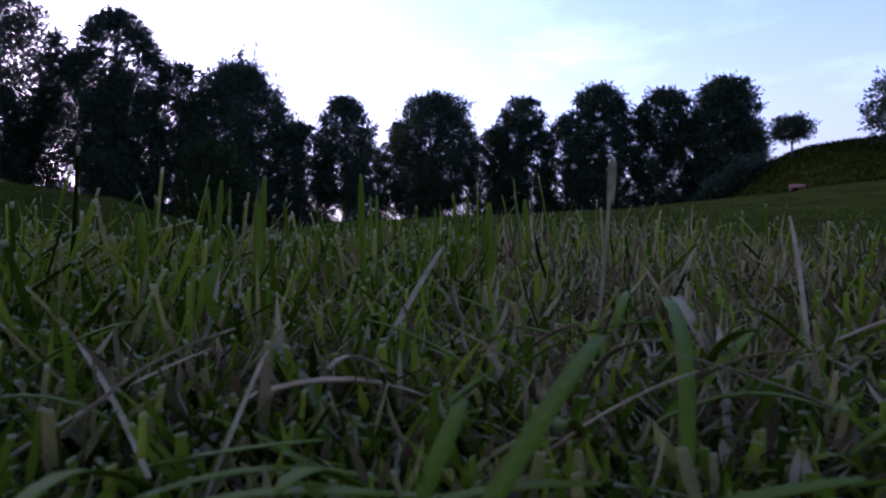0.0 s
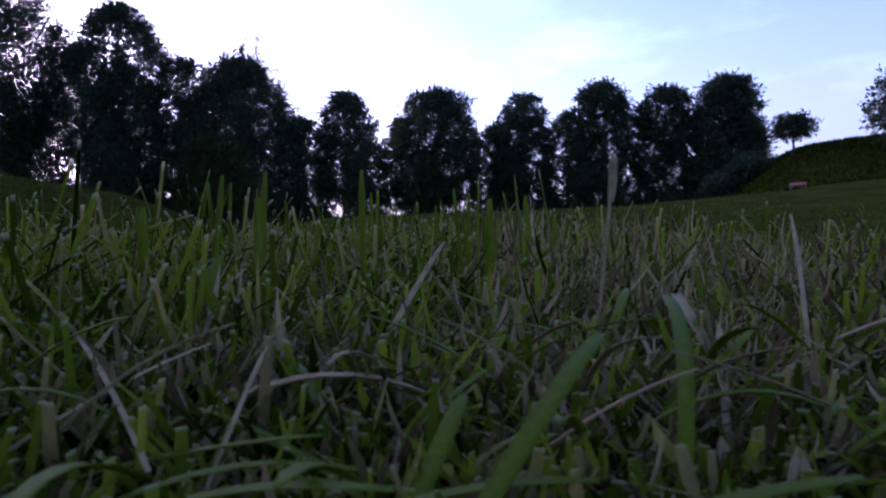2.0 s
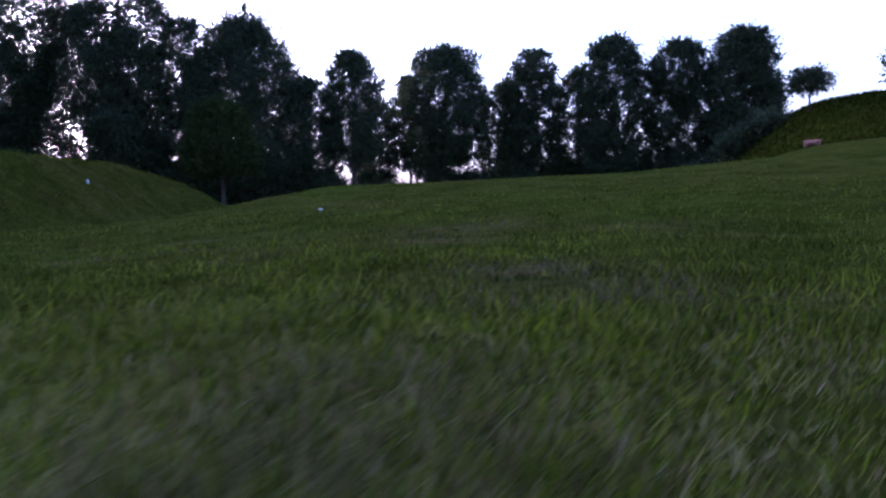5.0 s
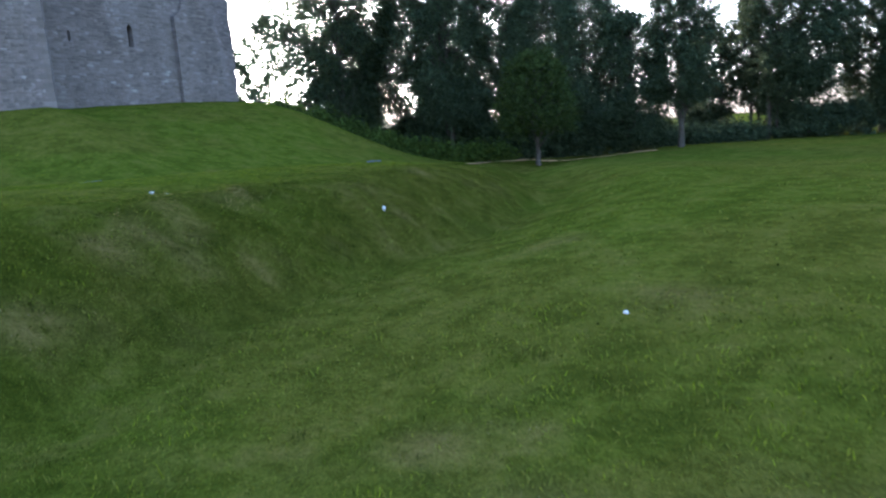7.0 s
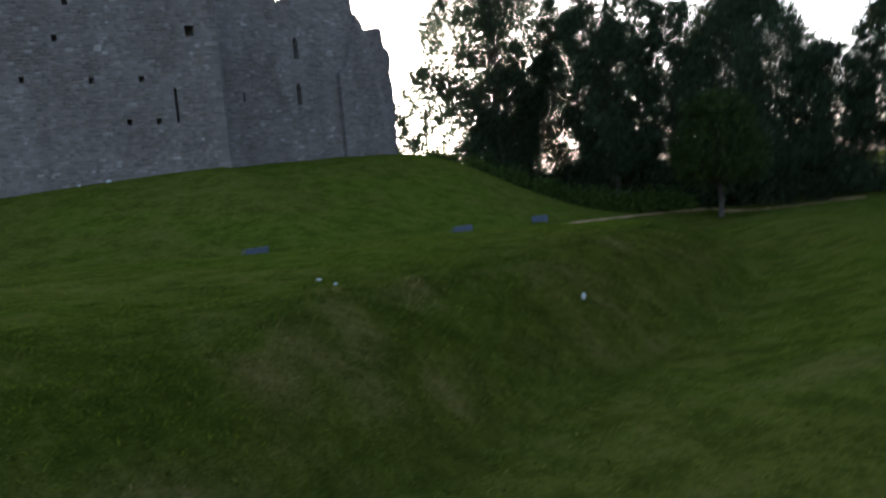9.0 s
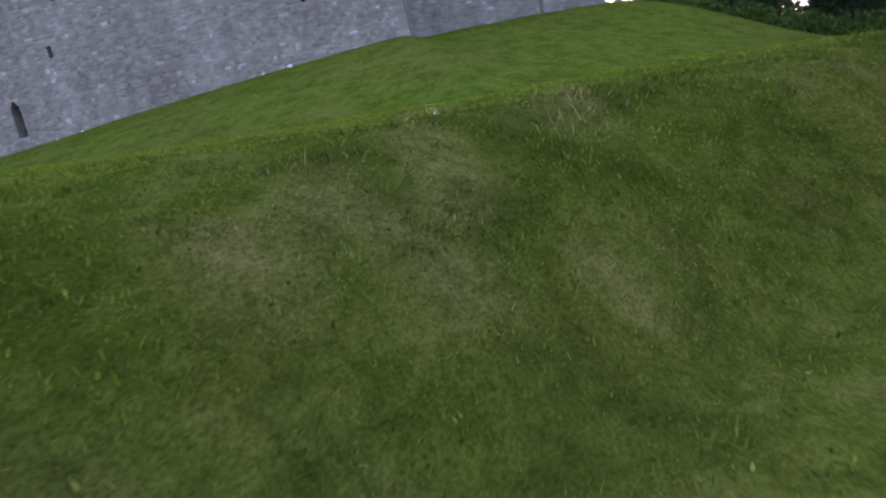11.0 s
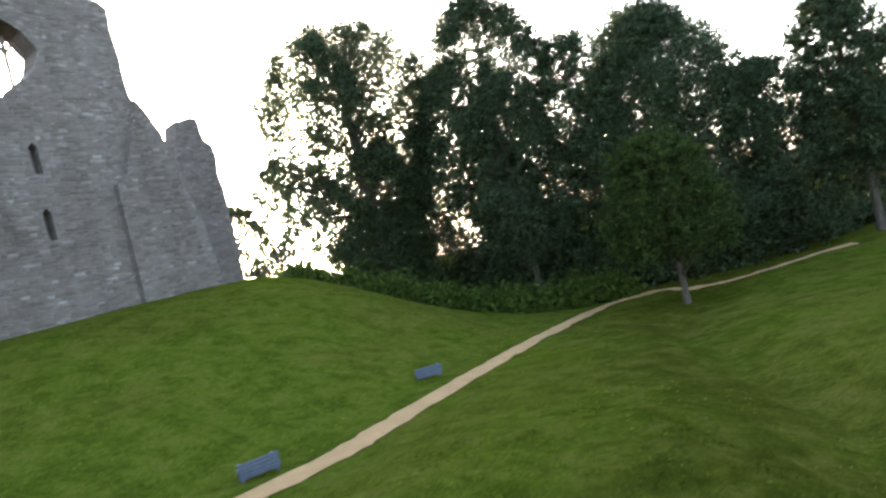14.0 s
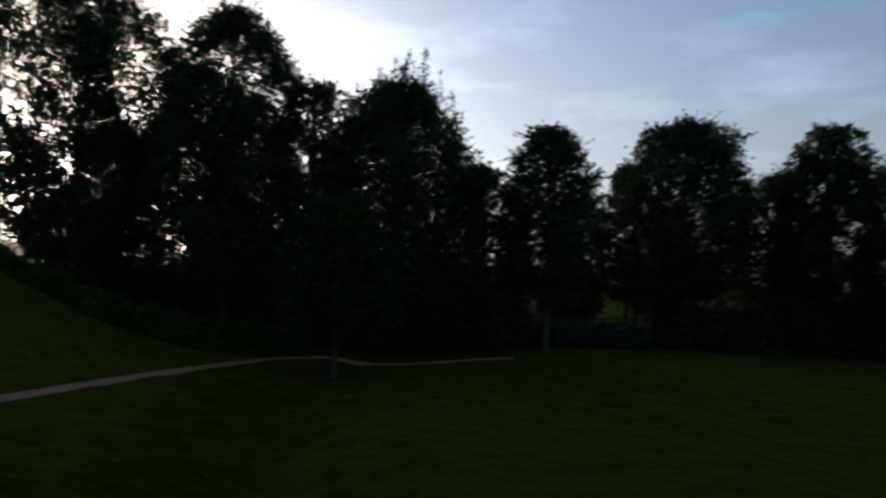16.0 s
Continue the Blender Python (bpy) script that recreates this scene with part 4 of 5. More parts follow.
def bush(at, w, h, seed, label="dense dark shrub under the trees of the belt", leaf=None):
    """A shrub: several stems from the ground and a low clumped crown."""
    rng = np.random.default_rng(seed)
    root = tagged(empty("shrub", (at[0], at[1], ground_at(*at) - 0.1)), label, "shrub", "shrubs of the tree belt")
    n = int(30 + w * 6)
    a, r, u = rng.uniform(0, 6.283, n), np.sqrt(rng.uniform(0, 1, n)), rng.uniform(0, 1, n)
    env = np.sqrt(np.clip(1 - (u - 0.25) ** 2 / 0.62, 0, 1))
    cs = np.column_stack([np.cos(a) * r * env * w / 2, np.sin(a) * r * env * w / 3, 0.25 + u * (h - 0.4) * rng.uniform(0.7, 1, n)])
    v, i = leaf_cloud(rng, cs, rng.uniform(0.5, 1.0, n), 130, 0.17)
    verts, sizes, index = [], [], []
    for k in range(7):
        e = cs[k]
        tube(verts, sizes, index, [(0.15 * math.cos(k), 0.15 * math.sin(k), 0), (e[0] * 0.4, e[1] * 0.4, e[2] * 0.6), tuple(e)], [0.06, 0.045, 0.015], 5)
    mesh_object("stem", fast_mesh("stem", np.array([tuple(q) for q in verts]), sizes, index), BARK, root, smooth=True)
    mesh_object("foliage", fast_mesh("foliage", v, np.full(len(i), 3), i), leaf or LEAF_DARK, root)


def build_shrubs():
    line = [(-97, 52), (-88, 57), (-80, 62), (-72, 64), (-64, 66), (-57, 64), (-51, 65), (-45, 68), (-40, 74), (-34, 83), (-27, 90), (-20, 91), (-12, 96), (-4, 98), (4, 94), (11, 91), (14, 89)]
    rng = random.Random(3)
    k = 0
    for (x0, y0), (x1, y1) in zip(line, line[1:]):
        for t in (0.0, 0.5):
            k += 1
            thin = x0 < -76 or x0 == -34
            bush((x0 + (x1 - x0) * t + rng.uniform(-0.8, 0.8), y0 + (y1 - y0) * t + rng.uniform(-0.8, 0.8)), rng.uniform(6.0, 8.0), rng.uniform(1.8, 2.6) if x0 < -76 else rng.uniform(1.8, 2.6) if thin else rng.uniform(4.0, 6.2), 200 + k)


build_shrubs()
for k in range(15):
    rng_b = random.Random(900 + k)
    u = k / 14
    at_b = (-66 + 21 * u + rng_b.uniform(-0.7, 0.7), 48.5 + 12.5 * u ** 1.1 + rng_b.uniform(-0.7, 0.7))
    bush(at_b, rng_b.uniform(2.8, 3.8), rng_b.uniform(1.0, 1.7), 950 + k, "low green bramble on the edge of the mound", LEAF_SCRUB)

for k, (bx, by) in enumerate(((8.0, 77.0), (11.0, 73.5), (13.0, 71.5), (12.0, 76.0))):
    bush((bx, by), 5.0, 1.7, 970 + k, "dense dark shrub at the foot of the grassy knoll")
for k, (bx, by) in enumerate(((-37.0, 92.0), (-40.0, 84.0), (-42.0, 88.0))):
    bush((bx, by), 8.0, 4.2, 980 + k)


# ---- benches ----
def build_bench(at, turn, wood, label, group=""):
    """A park bench with a boarded back: the seat looks towards local +y, the back towards -y."""
    root = empty("bench", (at[0], at[1], ground_at(*at) - 0.02), turn)
    root.matrix_world = root.matrix_world @ Matrix.Diagonal((0.86, 0.9, 0.9, 1))
    tagged(root, label, "bench", group)
    for x in (-0.56, 0.56):
        bm = bmesh.new()
        box(bm, (0.07, 0.08, 0.42), (x, 0.19, 0.20), (0, 0, 0), 0.008)
        part("leg", bm, wood, root)
        bm = bmesh.new()
        box(bm, (0.07, 0.08, 0.62), (x, -0.17, 0.30), (6, 0, 0), 0.008)
        part("leg", bm, wood, root)
        bm = bmesh.new()
        box(bm, (0.08, 0.42, 0.04), (x, 0.02, 0.54), (0, 0, 0), 0.01)
        part("armrest", bm, wood, root)
        bm = bmesh.new()
        box(bm, (0.05, 0.36, 0.06), (x, 0.0, 0.34), (0, 0, 0), 0.006)
        part("rail", bm, wood, root)
    for k in range(4):
        bm = bmesh.new()
        box(bm, (1.28, 0.09, 0.03), (0, 0.175 - 0.105 * k, 0.39), (0, 0, 0), 0.007)
        part("seat_slat", bm, wood, root)
    for k in range(4):
        bm = bmesh.new()
        box(bm, (1.30, 0.035, 0.112), (0, -0.222 - 0.0125 * k, 0.20 + 0.120 * k), (6, 0, 0), 0.007)
        part("back_slat", bm, wood, root)
    return root


PARK = "weathered blue-grey slatted park bench beside the gravel path"
for at, turn in (((-39.4, 2.6), 113), ((-34.2, 16.3), 104), ((-34.9, 28.3), 82), ((-39.6, 38.5), 66)):
    build_bench(at, turn, SLATE_BLUE, PARK, "benches along the path")
build_bench((13.0, 56.0), 165, RED_WOOD, "red-brown wooden park bench out on the meadow slope")


# ---- small things on the turf ----
def lump_mesh(bm, size, seed):
    rng = random.Random(seed)
    made = bmesh.ops.create_icosphere(bm, subdivisions=2, radius=0.5)
    for v in made["verts"]:
        k = 1 + 0.22 * noise.noise(v.co * 3.1 + Vector((seed, 0, 0))) + rng.uniform(-0.03, 0.03)
        v.co = Vector((v.co.x * size[0] * k, v.co.y * size[1] * k, v.co.z * size[2] * k))


def scrap(kind, at, size, turn, seed, mat, label, category):
    bm = bmesh.new()
    lump_mesh(bm, size, seed)
    ob = part(kind, bm, mat, None)
    ob.matrix_world = pose(at[0], at[1], ground_at(*at) + size[2] * 0.36, 0, 0, turn)
    tagged(ob, label, category)


scrap("stone", (-19.9, 12.93), (0.16, 0.09, 0.07), 20, 1, PALE, "pale weathered stone lying in the bank's grass", "stone")
scrap("stone", (-19.1, 12.99), (0.11, 0.09, 0.08), 60, 2, PALE, "small chalky stone lying in the bank's grass", "stone")
scrap("litter", (-6.46, 14.81), (0.11, 0.08, 0.06), 10, 3, PALE, "crumpled white paper scrap on the mown meadow", "litter")
scrap("litter", (-17.05, 19.0), (0.10, 0.10, 0.20), 40, 4, PALE, "small white paper scrap caught on the bank", "litter")


def build_outcrop():
    root = tagged(empty("rubble", (-30.5, 0.5, ground_at(-30.5, 0.5))), "tumbled grey stones half buried in the bank", "rubble")
    rng = random.Random(8)
    for k in range(9):
        bm = bmesh.new()
        s = rng.uniform(0.35, 0.8)
        lump_mesh(bm, (s * 1.3, s, s * 0.7), 30 + k)
        ob = part("stone", bm, STONE, root)
        x, y = rng.uniform(-1.4, 1.4), rng.uniform(-1.0, 1.0)
        ob.matrix_local = pose(x, y, ground_at(-30.5 + x, 0.5 + y) - root.matrix_world.translation.z + s * 0.15, rng.uniform(-15, 15), rng.uniform(-15, 15), rng.uniform(0, 360))


build_outcrop()


def build_wall_foot():
    """Pale fallen stones along the foot of the curtain wall."""
    root = tagged(empty("rubble", (-55.5, 10.5, ground_at(-55.5, 10.5))), "pale fallen stones lying along the castle wall's foot", "rubble")
    base = root.matrix_world.translation
    rng = random.Random(18)
    for k in range(11):
        u = rng.uniform(0.1, 0.98) ** 0.8
        x, y = -51.9 - 10.6 * u + rng.uniform(0.25, 0.7), 21.3 - 26.9 * u
        s = rng.uniform(0.12, 0.28)
        bm = bmesh.new()
        lump_mesh(bm, (s * 1.4, s, s * 0.8), 60 + k)
        ob = part("stone", bm, STONE if k % 3 else PALE, root)
        ob.matrix_local = pose(x - base.x, y - base.y, ground_at(x, y) - base.z + s * 0.18, rng.uniform(-15, 15), rng.uniform(-15, 15), rng.uniform(0, 360))


build_wall_foot()


# ---- grass ----
def blades(rng, x, y, height, width, lean, curl, cut, fine, lift=0.0):
    """Grass blades at x, y: each a bent, tapering strip, mown off blunt where cut."""
    n = len(x)
    z = land(x, y) - 0.01 + lift
    a = rng.uniform(0, 6.2832, n)
    d = np.stack([np.cos(a), np.sin(a), np.zeros(n)], 1)
    tw = a + 1.5708 + rng.normal(0, 0.6, n)
    w = np.stack([np.cos(tw), np.sin(tw), rng.normal(0, 0.15, n)], 1) * (width / 2)[:, None]
    base = np.stack([x, y, z], 1)
    out = []
    for t, k in ((0.0, 0.7), (0.35, 1.0), (0.7, 0.85), (1.0, None)) if fine else ((0.0, 0.8), (0.5, 1.0), (1.0, None)):
        out_ward = (lean * t + curl * t * t) * height
        up = height * t * np.sqrt(np.clip(1 - (0.75 * np.clip(lean + curl * t, 0, 1.25)) ** 2, 0.02, 1))
        c = base + d * out_ward[:, None] + np.array([0, 0, 1]) * up[:, None]
        k = np.where(cut, 0.72, 0.06)[:, None] if k is None else k
        out += [c - w * k, c + w * k]
    v = np.stack(out, 1).reshape(-1, 3)
    joints = 3 if fine else 2
    o = np.arange(n)[:, None] * (2 * joints + 2)
    faces = np.concatenate([o + np.array([0, 1, 3, 2]) + 2 * k for k in range(joints)], 1)
    ends = np.zeros((n, 2 * joints + 2), dtype=np.float32)
    ends[:, -2:] = np.where(cut, 1.0, 0.0)[:, None]
    return v, np.full(joints * n, 4), faces, ends.ravel()


def grass(label, rng, x, y, h0, h1, w0, w1, flat, mat, stretch=1.0, mown=0.0, near=False):
    n = len(x)
    height = rng.uniform(h0, h1, n) * (0.78 + 0.36 * value_noise(x * 2.2, y * 2.2, 9))
    if near:
        height = height * (0.80 + 0.15 * np.tanh(-(x + 0.10 * y) / (0.22 * np.hypot(x, y)))) * np.clip(0.26 + 0.98 * (np.hypot(x, y) - 0.15) / 0.6, 0.26, 1.12)
    width = rng.uniform(w0, w1, n)
    lying = rng.uniform(0, 1, n) < flat
    height = np.where(lying, height * stretch, height)
    lean = np.where(lying, rng.uniform(0.55, 1.15, n), np.abs(rng.normal(0, 0.42, n)))
    curl = np.where(lying, rng.uniform(-0.45, 0.45, n), rng.uniform(0.0, 0.95, n))
    lift = np.where(lying, rng.uniform(0.0, 0.045, n), 0.0) * np.clip(np.hypot(x, y) / 0.5, 0.3, 1) if near else 0.0
    v, s, f, ends = blades(rng, x, y, height, width, lean, curl, rng.uniform(0, 1, n) < mown, near, lift)
    me = fast_mesh("grass", v, s, f.ravel())
    if near:
        me.attributes.new("cut_end", 'FLOAT', 'POINT').data.foreach_set("value", ends)
    ob = mesh_object("grass", me, mat)
    tagged(ob, label, "grass", kind="stuff")


def sector(rng, n, r0, r1, a0, a1, power):
    r = r0 + (r1 - r0) * rng.uniform(0, 1, n) ** power
    a = np.radians(rng.uniform(a0, a1, n))
    return -r * np.sin(a), r * np.cos(a)


def patchy(rng, x, y, seed, scale, cut):
    keep = value_noise(x * scale, y * scale, seed) + rng.normal(0, 0.35, len(x)) > cut
    return x[keep], y[keep]


def alive(rng, x, y):
    keep = 0.9 * deadness(x, y) ** 1.3 < rng.uniform(0, 1, len(x))
    return x[keep], y[keep]


def build_grass():
    rng = np.random.default_rng(77)
    x, y = sector(rng, 30000, 0.13, 3.2, -32, 58, 1.5)
    grass("mown green meadow grass lying every way", rng, x, y, 0.035, 0.100, 0.0022, 0.0052, 0.55, BLADE_NEAR, 1.6, 0.7, near=True)
    x, y = sector(rng, 46000, 0.40, 3.0, -30, 58, 1.1)
    grass("fine short blades standing close in the meadow", rng, x, y, 0.032, 0.076, 0.0014, 0.0032, 0.2, BLADE_NEAR, 1.2, 0.5, near=True)
    x, y = patchy(rng, *sector(rng, 28000, 0.2, 3.2, -20, 58, 1.35), 21, 2.6, 0.0)
    keep = (np.degrees(np.arctan2(-x, y)) < 28) | (rng.uniform(0, 1, len(x)) < 0.45)
    x, y = x[keep], y[keep]
    grass("bright fresh blades among the meadow grass", rng, x, y, 0.045, 0.098, 0.0026, 0.0060, 0.2, BLADE_FRESH, 1.0, 0.85, near=True)
    x, y = patchy(rng, *sector(rng, 24000, 0.13, 3.2, -32, 58, 1.6), 22, 1.9, -0.2)
    keep = (np.degrees(np.arctan2(-x, y)) < 12) | (rng.uniform(0, 1, len(x)) < 0.3) | (np.hypot(x + 0.15, y - 0.25) < 0.09)
    x, y = x[keep], y[keep]
    grass("dry straw lying in the meadow grass", rng, x, y, 0.04, 0.10, 0.0016, 0.0044, 1.0, STRAW, 1.5, near=True)
    x, y = sector(rng, 2600, 0.22, 0.75, -18, 8, 0.8)
    grass("tan dead stems standing in the thin grass", rng, x, y, 0.04, 0.09, 0.0012, 0.0030, 0.45, STRAW, 1.2, 0.5, near=True)
    x, y = sector(rng, 5200, 0.5, 2.4, -8, 27, 0.9)
    grass("pale cut stems in the mown grass", rng, x, y, 0.035, 0.085, 0.0014, 0.0034, 0.4, STRAW, 1.2, 0.9, near=True)
    x, y = -0.155 + rng.normal(0, 0.055, 700), 0.295 + rng.normal(0, 0.045, 700)
    grass("matted clump of dead grass in the turf", rng, x, y, 0.04, 0.075, 0.0016, 0.0042, 0.9, STRAW, 1.1, near=True)
    x, y = sector(rng, 420, 0.45, 1.6, 0, 57, 1.0)
    grass("taller mown-off blades standing out of the grass", rng, x, y, 0.10, 0.155, 0.0026, 0.0064, 0.0, BLADE_FRESH, 1.0, 0.9, near=True)
    x, y = alive(rng, *sector(rng, 52000, 2.8, 17.0, -30, 85, 1.25))
    grass("tufted meadow grass of the open field", rng, x, y, 0.05, 0.13, 0.005, 0.010, 0.25, BLADE)
    for count, mat, label in ((11000, BLADE, "tufted grass beside the take-off spot"), (3500, BLADE_FRESH, "fresh tufts beside the take-off spot")):
        x, y = rng.uniform(-0.2, 6.5, count), rng.uniform(-2.0, 5.0, count)
        keep = (np.degrees(np.arctan2(-x, y)) < -29) | ((np.hypot(x, y) > 2.7) & (x > 0))
        grass(label, rng, x[keep], y[keep], 0.05, 0.13, 0.005, 0.010, 0.3, mat)
    x, y = alive(rng, *patchy(rng, *sector(rng, 21000, 2.8, 17.0, -30, 85, 1.3), 23, 0.7, 0.15))
    grass("fresh green tufts in the open field", rng, x, y, 0.08, 0.17, 0.005, 0.011, 0.1, BLADE_FRESH)
    x, y = sector(rng, 70000, 2.4, 17.0, -30, 85, 1.3)
    keep = deadness(x, y) > rng.uniform(0.1, 1.0, len(x))
    x, y = x[keep], y[keep]
    grass("dead grass in worn patches of the field", rng, x, y, 0.05, 0.12, 0.004, 0.008, 0.85, THATCH)
    x, y = sector(rng, 14000, 14.0, 48.0, -12, 60, 1.0)
    grass("short grass of the far meadow", rng, x, y, 0.05, 0.09, 0.02, 0.035, 0.1, BLADE)
    for count, mat, seed, cut, h1, flat, label in ((56000, BLADE, 31, -1.5, 0.12, 0.5, "rough uncut grass on the face of the bank"), (34000, BLADE, 32, 0.2, 0.12, 0.4, "fresh green tufts on the bank"),
                                                   (44000, STRAW, 33, 0.38, 0.11, 0.85, "dead straw-coloured grass on the bank")):
        y = rng.uniform(0, 30, count)
        toe, brow = soft_table(y, *TOE), soft_table(y, *BROW)
        x = toe + 0.8 + (brow - 2.5 - toe - 0.8) * rng.uniform(0, 1, count)
        if mat is STRAW:
            keep = deadness(x, y) > rng.uniform(0.05, 1.0, count)
            x, y = x[keep], y[keep]
        else:
            x, y = patchy(rng, x, y, seed, 0.55, cut)
        grass(label, rng, x, y, 0.04, h1, 0.004, 0.009, flat, mat)
    # dark tussocks on the bank's face and in the rough of the field
    cy = rng.uniform(1, 34, 330)
    toe, brow = soft_table(cy, *TOE), soft_table(cy, *BROW)
    cx = toe + (brow - 0.3 - toe) * rng.uniform(0.08, 1.0, len(cy))
    ty = rng.uniform(6, 32, 150)
    tx = soft_table(ty, *BROW) + 0.6 - 6.0 * rng.uniform(0, 1, len(ty)) ** 1.6
    cx, cy = np.concatenate([cx, tx]), np.concatenate([cy, ty])
    fx, fy = sector(rng, 110, 3.5, 15.0, -20, 60, 0.9)
    cx, cy = np.concatenate([cx, fx]), np.concatenate([cy, fy])
    spread = rng.uniform(0.06, 0.17, len(cx))
    x = np.repeat(cx, 44) + rng.normal(0, 1, len(cx) * 44) * np.repeat(spread, 44)
    y = np.repeat(cy, 44) + rng.normal(0, 1, len(cx) * 44) * np.repeat(spread * 1.5, 44)
    grass("dark tussocks of coarse grass on the bank", rng, x, y, 0.05, 0.15, 0.005, 0.010, 0.3, BLADE_DARK)
    # dry flowering tufts on the brow
    for tx, ty, count in ((-17.2, 14.05, 130), (-17.1, 14.6, 70), (-16.8, 13.6, 60), (-17.4, 12.15, 60), (-16.1, 10.2, 40)):
        grass("pale dry tuft of tall grass on the bank's brow", rng, tx + rng.normal(0, 0.22, count), ty + rng.normal(0, 0.26, count), 0.10, 0.30, 0.004, 0.008, 0.35, STRAW)
    y = rng.uniform(0, 44, 62000)
    brow, px = soft_table(y, *BROW), soft_table(y, *PATH_X)
    x = brow - 1.5 + (px + 1.0 - brow + 1.5) * rng.uniform(0, 1, len(y))
    grass("soft grass on the top of the bank", rng, x, y, 0.04, 0.10, 0.006, 0.013, 0.35, BLADE_SOFT)
    # dark blades put the shade of the knoll's backlit side into the grass colour
    x, y = rng.uniform(6, 46, 90000), rng.uniform(46, 84, 90000)
    keep = (0.55 * x + 0.83 * y > 53.5) & (x > 7.0)
    grass("long grass on the side of the knoll, coloured dark for its shade", rng, x[keep], y[keep], 0.2, 0.5, 0.05, 0.11, 0.3, BLADE_DARK)
    y = rng.uniform(-6, 50, 22000)
    px, wx = soft_table(y, *PATH_X), soft_table(y, *WALL_X)
    x = px - 1.0 + (wx - px + 1.0) * rng.uniform(0, 1, len(y))
    grass("short grass on the castle mound", rng, x, y, 0.04, 0.09, 0.02, 0.04, 0.25, BLADE_SOFT)



def leaf_strip(kind, base, tip, sag, width, mat, label, category="grass stalk"):
    """One single blade or stalk from base to tip (metres), bowed sideways and up by sag, creased along its middle."""
    yaw = Matrix.Rotation(radians(0.75), 3, 'Z')
    b, t = yaw @ Vector(base) + Vector((0, 0, RISE)), yaw @ Vector(tip) + Vector((0, 0, RISE))
    along = t - b
    side = along.cross(Vector((0, 0, 1)))
    side = side.normalized() if side.length > 1e-5 else Vector((1, 0, 0))
    face = side.cross(along).normalized()
    bm = bmesh.new()
    rows = []
    for k in range(9):
        u = k / 8
        c = b + along * u + (Vector((0, 0, 1)) * 0.85 + side * 0.3) * sag * 4 * u * (1 - u)
        w = width * (0.8 + 0.8 * u * (1 - u)) * (1.0 if u < 0.99 else 0.5)
        rows.append([bm.verts.new(c - side * w / 2), bm.verts.new(c - face * w * 0.18), bm.verts.new(c + side * w / 2)])
    for p, q in zip(rows, rows[1:]):
        for a in (0, 1):
            bm.faces.new((p[a], p[a + 1], q[a + 1], q[a]))
    made = bmesh.ops.extrude_face_region(bm, geom=bm.faces[:])
    for v in made["geom"]:
        if isinstance(v, bmesh.types.BMVert):
            v.co -= face * 0.0004
    bmesh.ops.recalc_face_normals(bm, faces=bm.faces[:])
    tagged(part(kind, bm, mat, None, "", True), label, category)


leaf_strip("straw", (-0.127, 0.163, 0.020), (-0.233, 0.251, 0.044), 0.003, 0.0021, BLEACHED, "bleached dead straw lying across the grass", "straw")
leaf_strip("straw", (-0.190, 0.170, 0.016), (-0.170, 0.260, 0.040), 0.004, 0.0021, BLEACHED, "bleached dead straw crossing another straw", "straw")
leaf_strip("straw", (-0.146, 0.221, 0.022), (-0.074, 0.266, 0.022), 0.013, 0.0074, TAN, "curled tan dead grass leaf arching over the turf", "straw")
leaf_strip("straw", (-0.120, 0.309, 0.012), (-0.113, 0.456, 0.083), 0.006, 0.0040, BLEACHED, "pale dead grass leaf leaning out of the turf", "straw")
leaf_strip("grass_stalk", (-0.012, 0.409, 0.000), (0.000, 0.447, 0.116), 0.004, 0.0024, BLEACHED, "tall bleached grass stalk standing above the turf", "grass stalk")
leaf_strip("grass_stalk", (0.000, 0.448, 0.108), (0.002, 0.454, 0.139), 0.001, 0.0058, BLEACHED, "broad pale torn tip of a grass stalk", "grass stalk")
leaf_strip("grass_stalk", (-0.500, 0.640, 0.020), (-0.665, 0.665, 0.120), 0.030, 0.0030, FRESH, "thin green blade arching over the turf")
leaf_strip("grass_stalk", (-0.375, 0.525, 0.000), (-0.412, 0.519, 0.142), 0.010, 0.0034, FRESH, "thin bent green blade of grass")
leaf_strip("grass_stalk", (-0.262, 0.366, 0.010), (-0.270, 0.427, 0.075), 0.003, 0.0092, FRESH, "broad fresh green blade mown off short")
leaf_strip("grass_stalk", (-0.036, 0.146, 0.010), (-0.003, 0.226, 0.054), 0.008, 0.0068, FRESH, "broad green blade bending close to the ground")
leaf_strip("grass_stalk", (0.021, 0.211, 0.010), (0.024, 0.335, 0.058), 0.014, 0.0060, FRESH, "green blade bowed towards the turf")
leaf_strip("grass_stalk", (-0.053, 0.168, 0.008), (-0.047, 0.214, 0.034), 0.004, 0.0062, FRESH, "short broad green blade with a pale cut end")
leaf_strip("straw", (0.037, 0.421, 0.052), (0.052, 0.372, 0.022), 0.004, 0.0070, TAN, "broken tan grass leaf lying in the turf", "straw")
leaf_strip("straw", (0.042, 0.267, 0.000), (0.051, 0.352, 0.042), 0.002, 0.0034, TAN, "upright tan straw among green blades", "straw")
leaf_strip("straw", (0.088, 0.330, 0.000), (0.117, 0.493, 0.100), 0.004, 0.0026, TAN, "long tan straw leaning out of the turf", "straw")
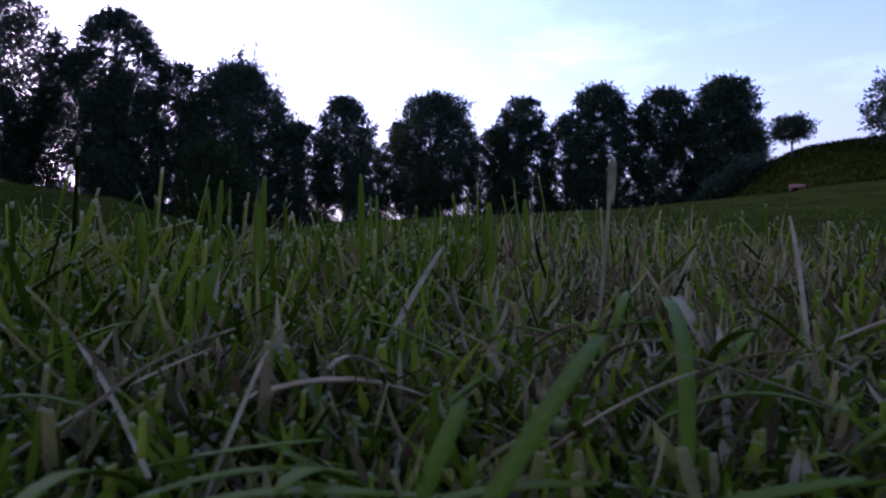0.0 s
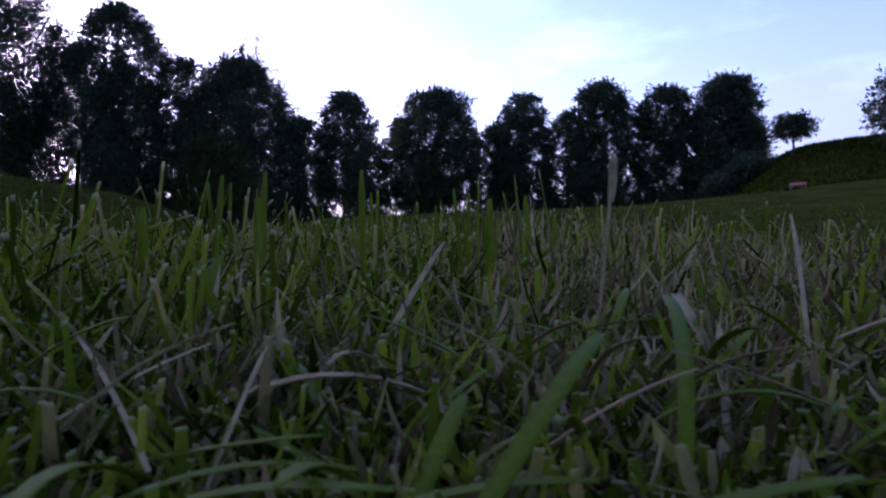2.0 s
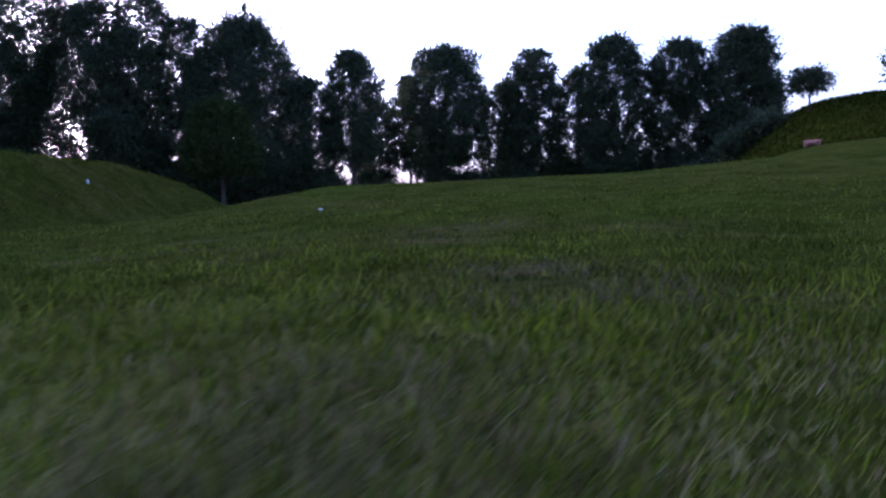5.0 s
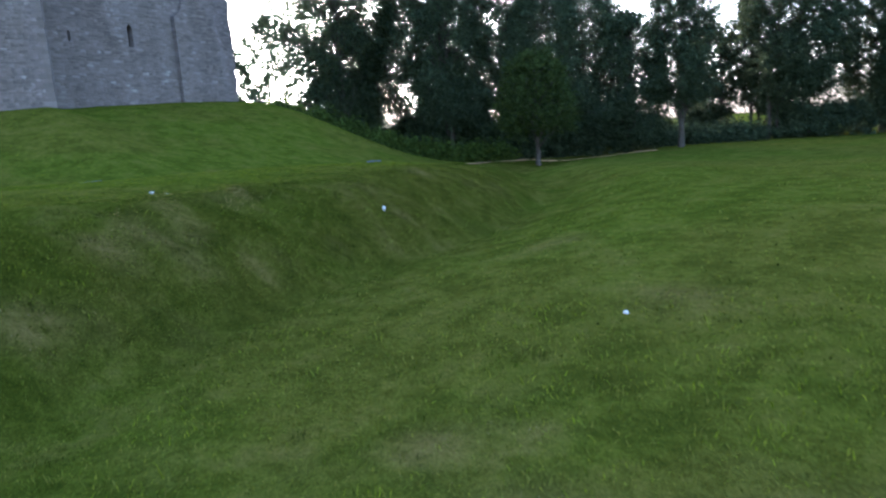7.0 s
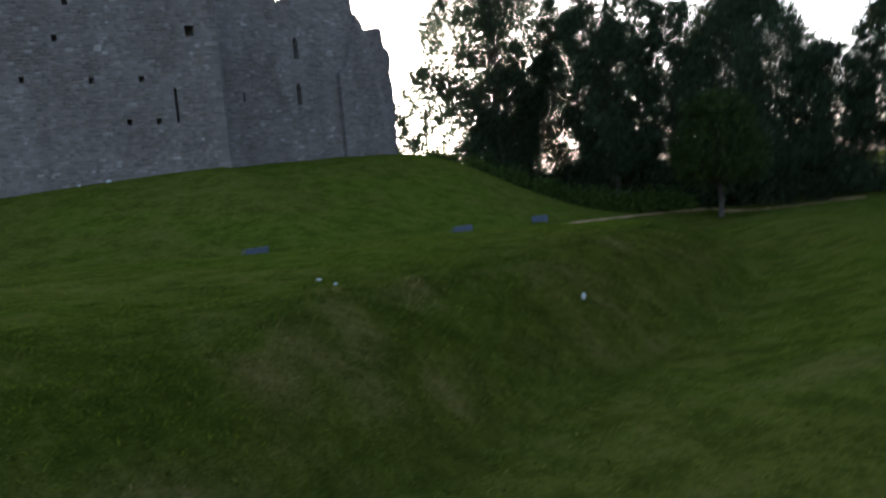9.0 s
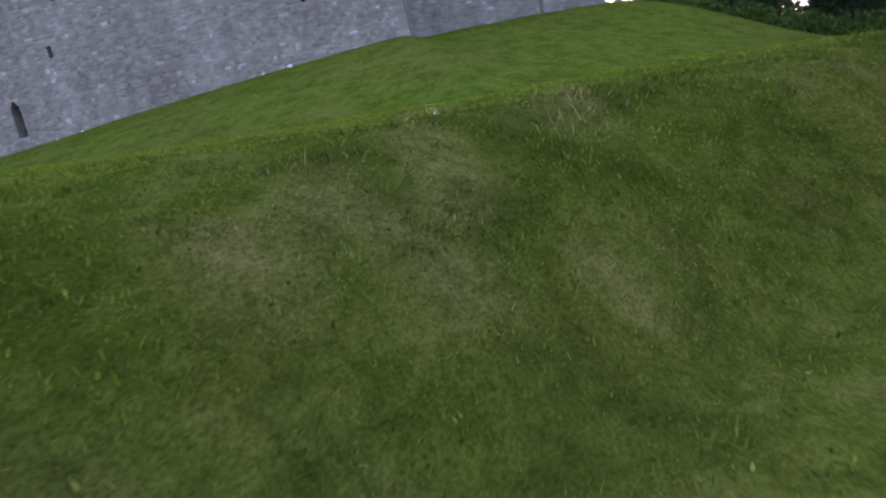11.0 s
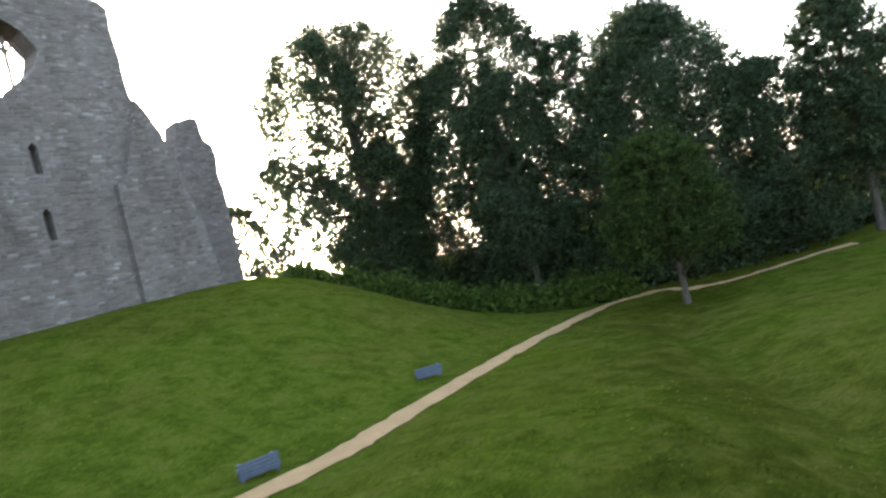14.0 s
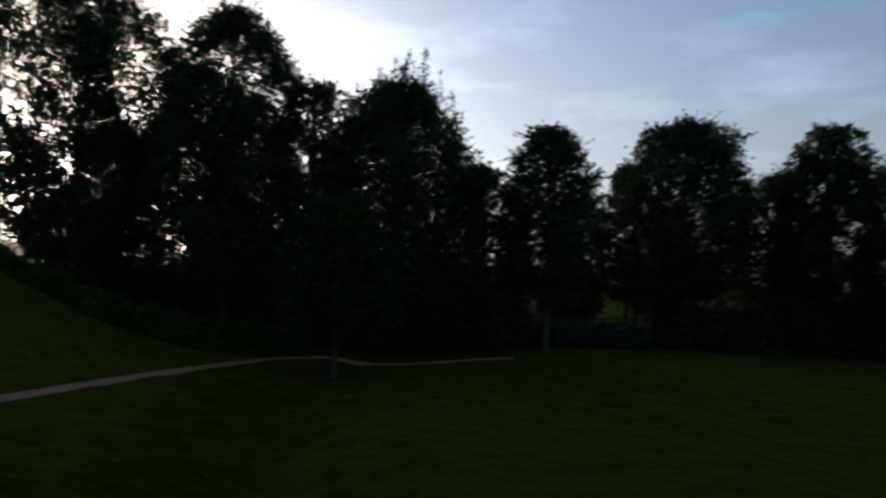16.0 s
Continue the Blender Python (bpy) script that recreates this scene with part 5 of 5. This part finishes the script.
for k in range(26):
    rng_k = random.Random(700 + k)
    r, az = rng_k.uniform(0.48, 0.80), radians(rng_k.uniform(4, 44))
    x0, y0, turn, lean = -r * math.sin(az), r * math.cos(az), rng_k.uniform(0, 6.28), rng_k.uniform(0.0, 0.03)
    leaf_strip("grass_stalk", (x0, y0, 0.0), (x0 + lean * math.cos(turn), y0 + lean * math.sin(turn), rng_k.uniform(0.095, 0.140)), rng_k.uniform(0.0, 0.006), rng_k.uniform(0.0036, 0.0078), FRESH, "upright green grass blade mown off blunt")
for k in range(44):
    rng_k = random.Random(600 + k)
    r, az = rng_k.uniform(0.15, 0.42), radians(rng_k.uniform(-24, 52))
    x0, y0, turn, ln = -r * math.sin(az), r * math.cos(az), rng_k.uniform(0, 6.28), rng_k.uniform(0.05, 0.11)
    leaf_strip("grass_stalk", (x0, y0, 0.004), (x0 + ln * math.cos(turn), y0 + ln * math.sin(turn), rng_k.uniform(0.02, 0.055) * min(1, r / 0.3)), rng_k.uniform(0.004, 0.016), rng_k.uniform(0.0028, 0.0062), FRESH, "broad green blade bowed over the turf")
for bx, tx, ty, tz, w in ((-0.333, -0.330, 0.538, 0.136, 0.0056), (-0.206, -0.202, 0.569, 0.128, 0.0100), (-0.116, -0.115, 0.591, 0.139, 0.0058), (-0.070, -0.083, 0.599, 0.142, 0.0070), (-0.036, -0.062, 0.604, 0.146, 0.0044), (-0.290, -0.310, 0.545, 0.122, 0.0044)):
    leaf_strip("grass_stalk", (bx, ty, 0.0), (tx, ty, tz), 0.003, w, FRESH, "upright green grass blade mown off blunt")
for k in range(26):
    rng_k = random.Random(400 + k)
    r, az = rng_k.uniform(0.2, 0.6), radians(rng_k.uniform(-22, 50))
    x0, y0, turn, ln = -r * math.sin(az), r * math.cos(az), rng_k.uniform(0, 6.28), rng_k.uniform(0.05, 0.13)
    leaf_strip("straw", (x0, y0, 0.006), (x0 + ln * math.cos(turn), y0 + ln * math.sin(turn), rng_k.uniform(0.015, 0.06)), rng_k.uniform(0.0, 0.015), rng_k.uniform(0.0016, 0.0042), TAN if k % 3 else BLEACHED, "dead straw-coloured grass leaf lying in the turf", "straw")

build_grass()
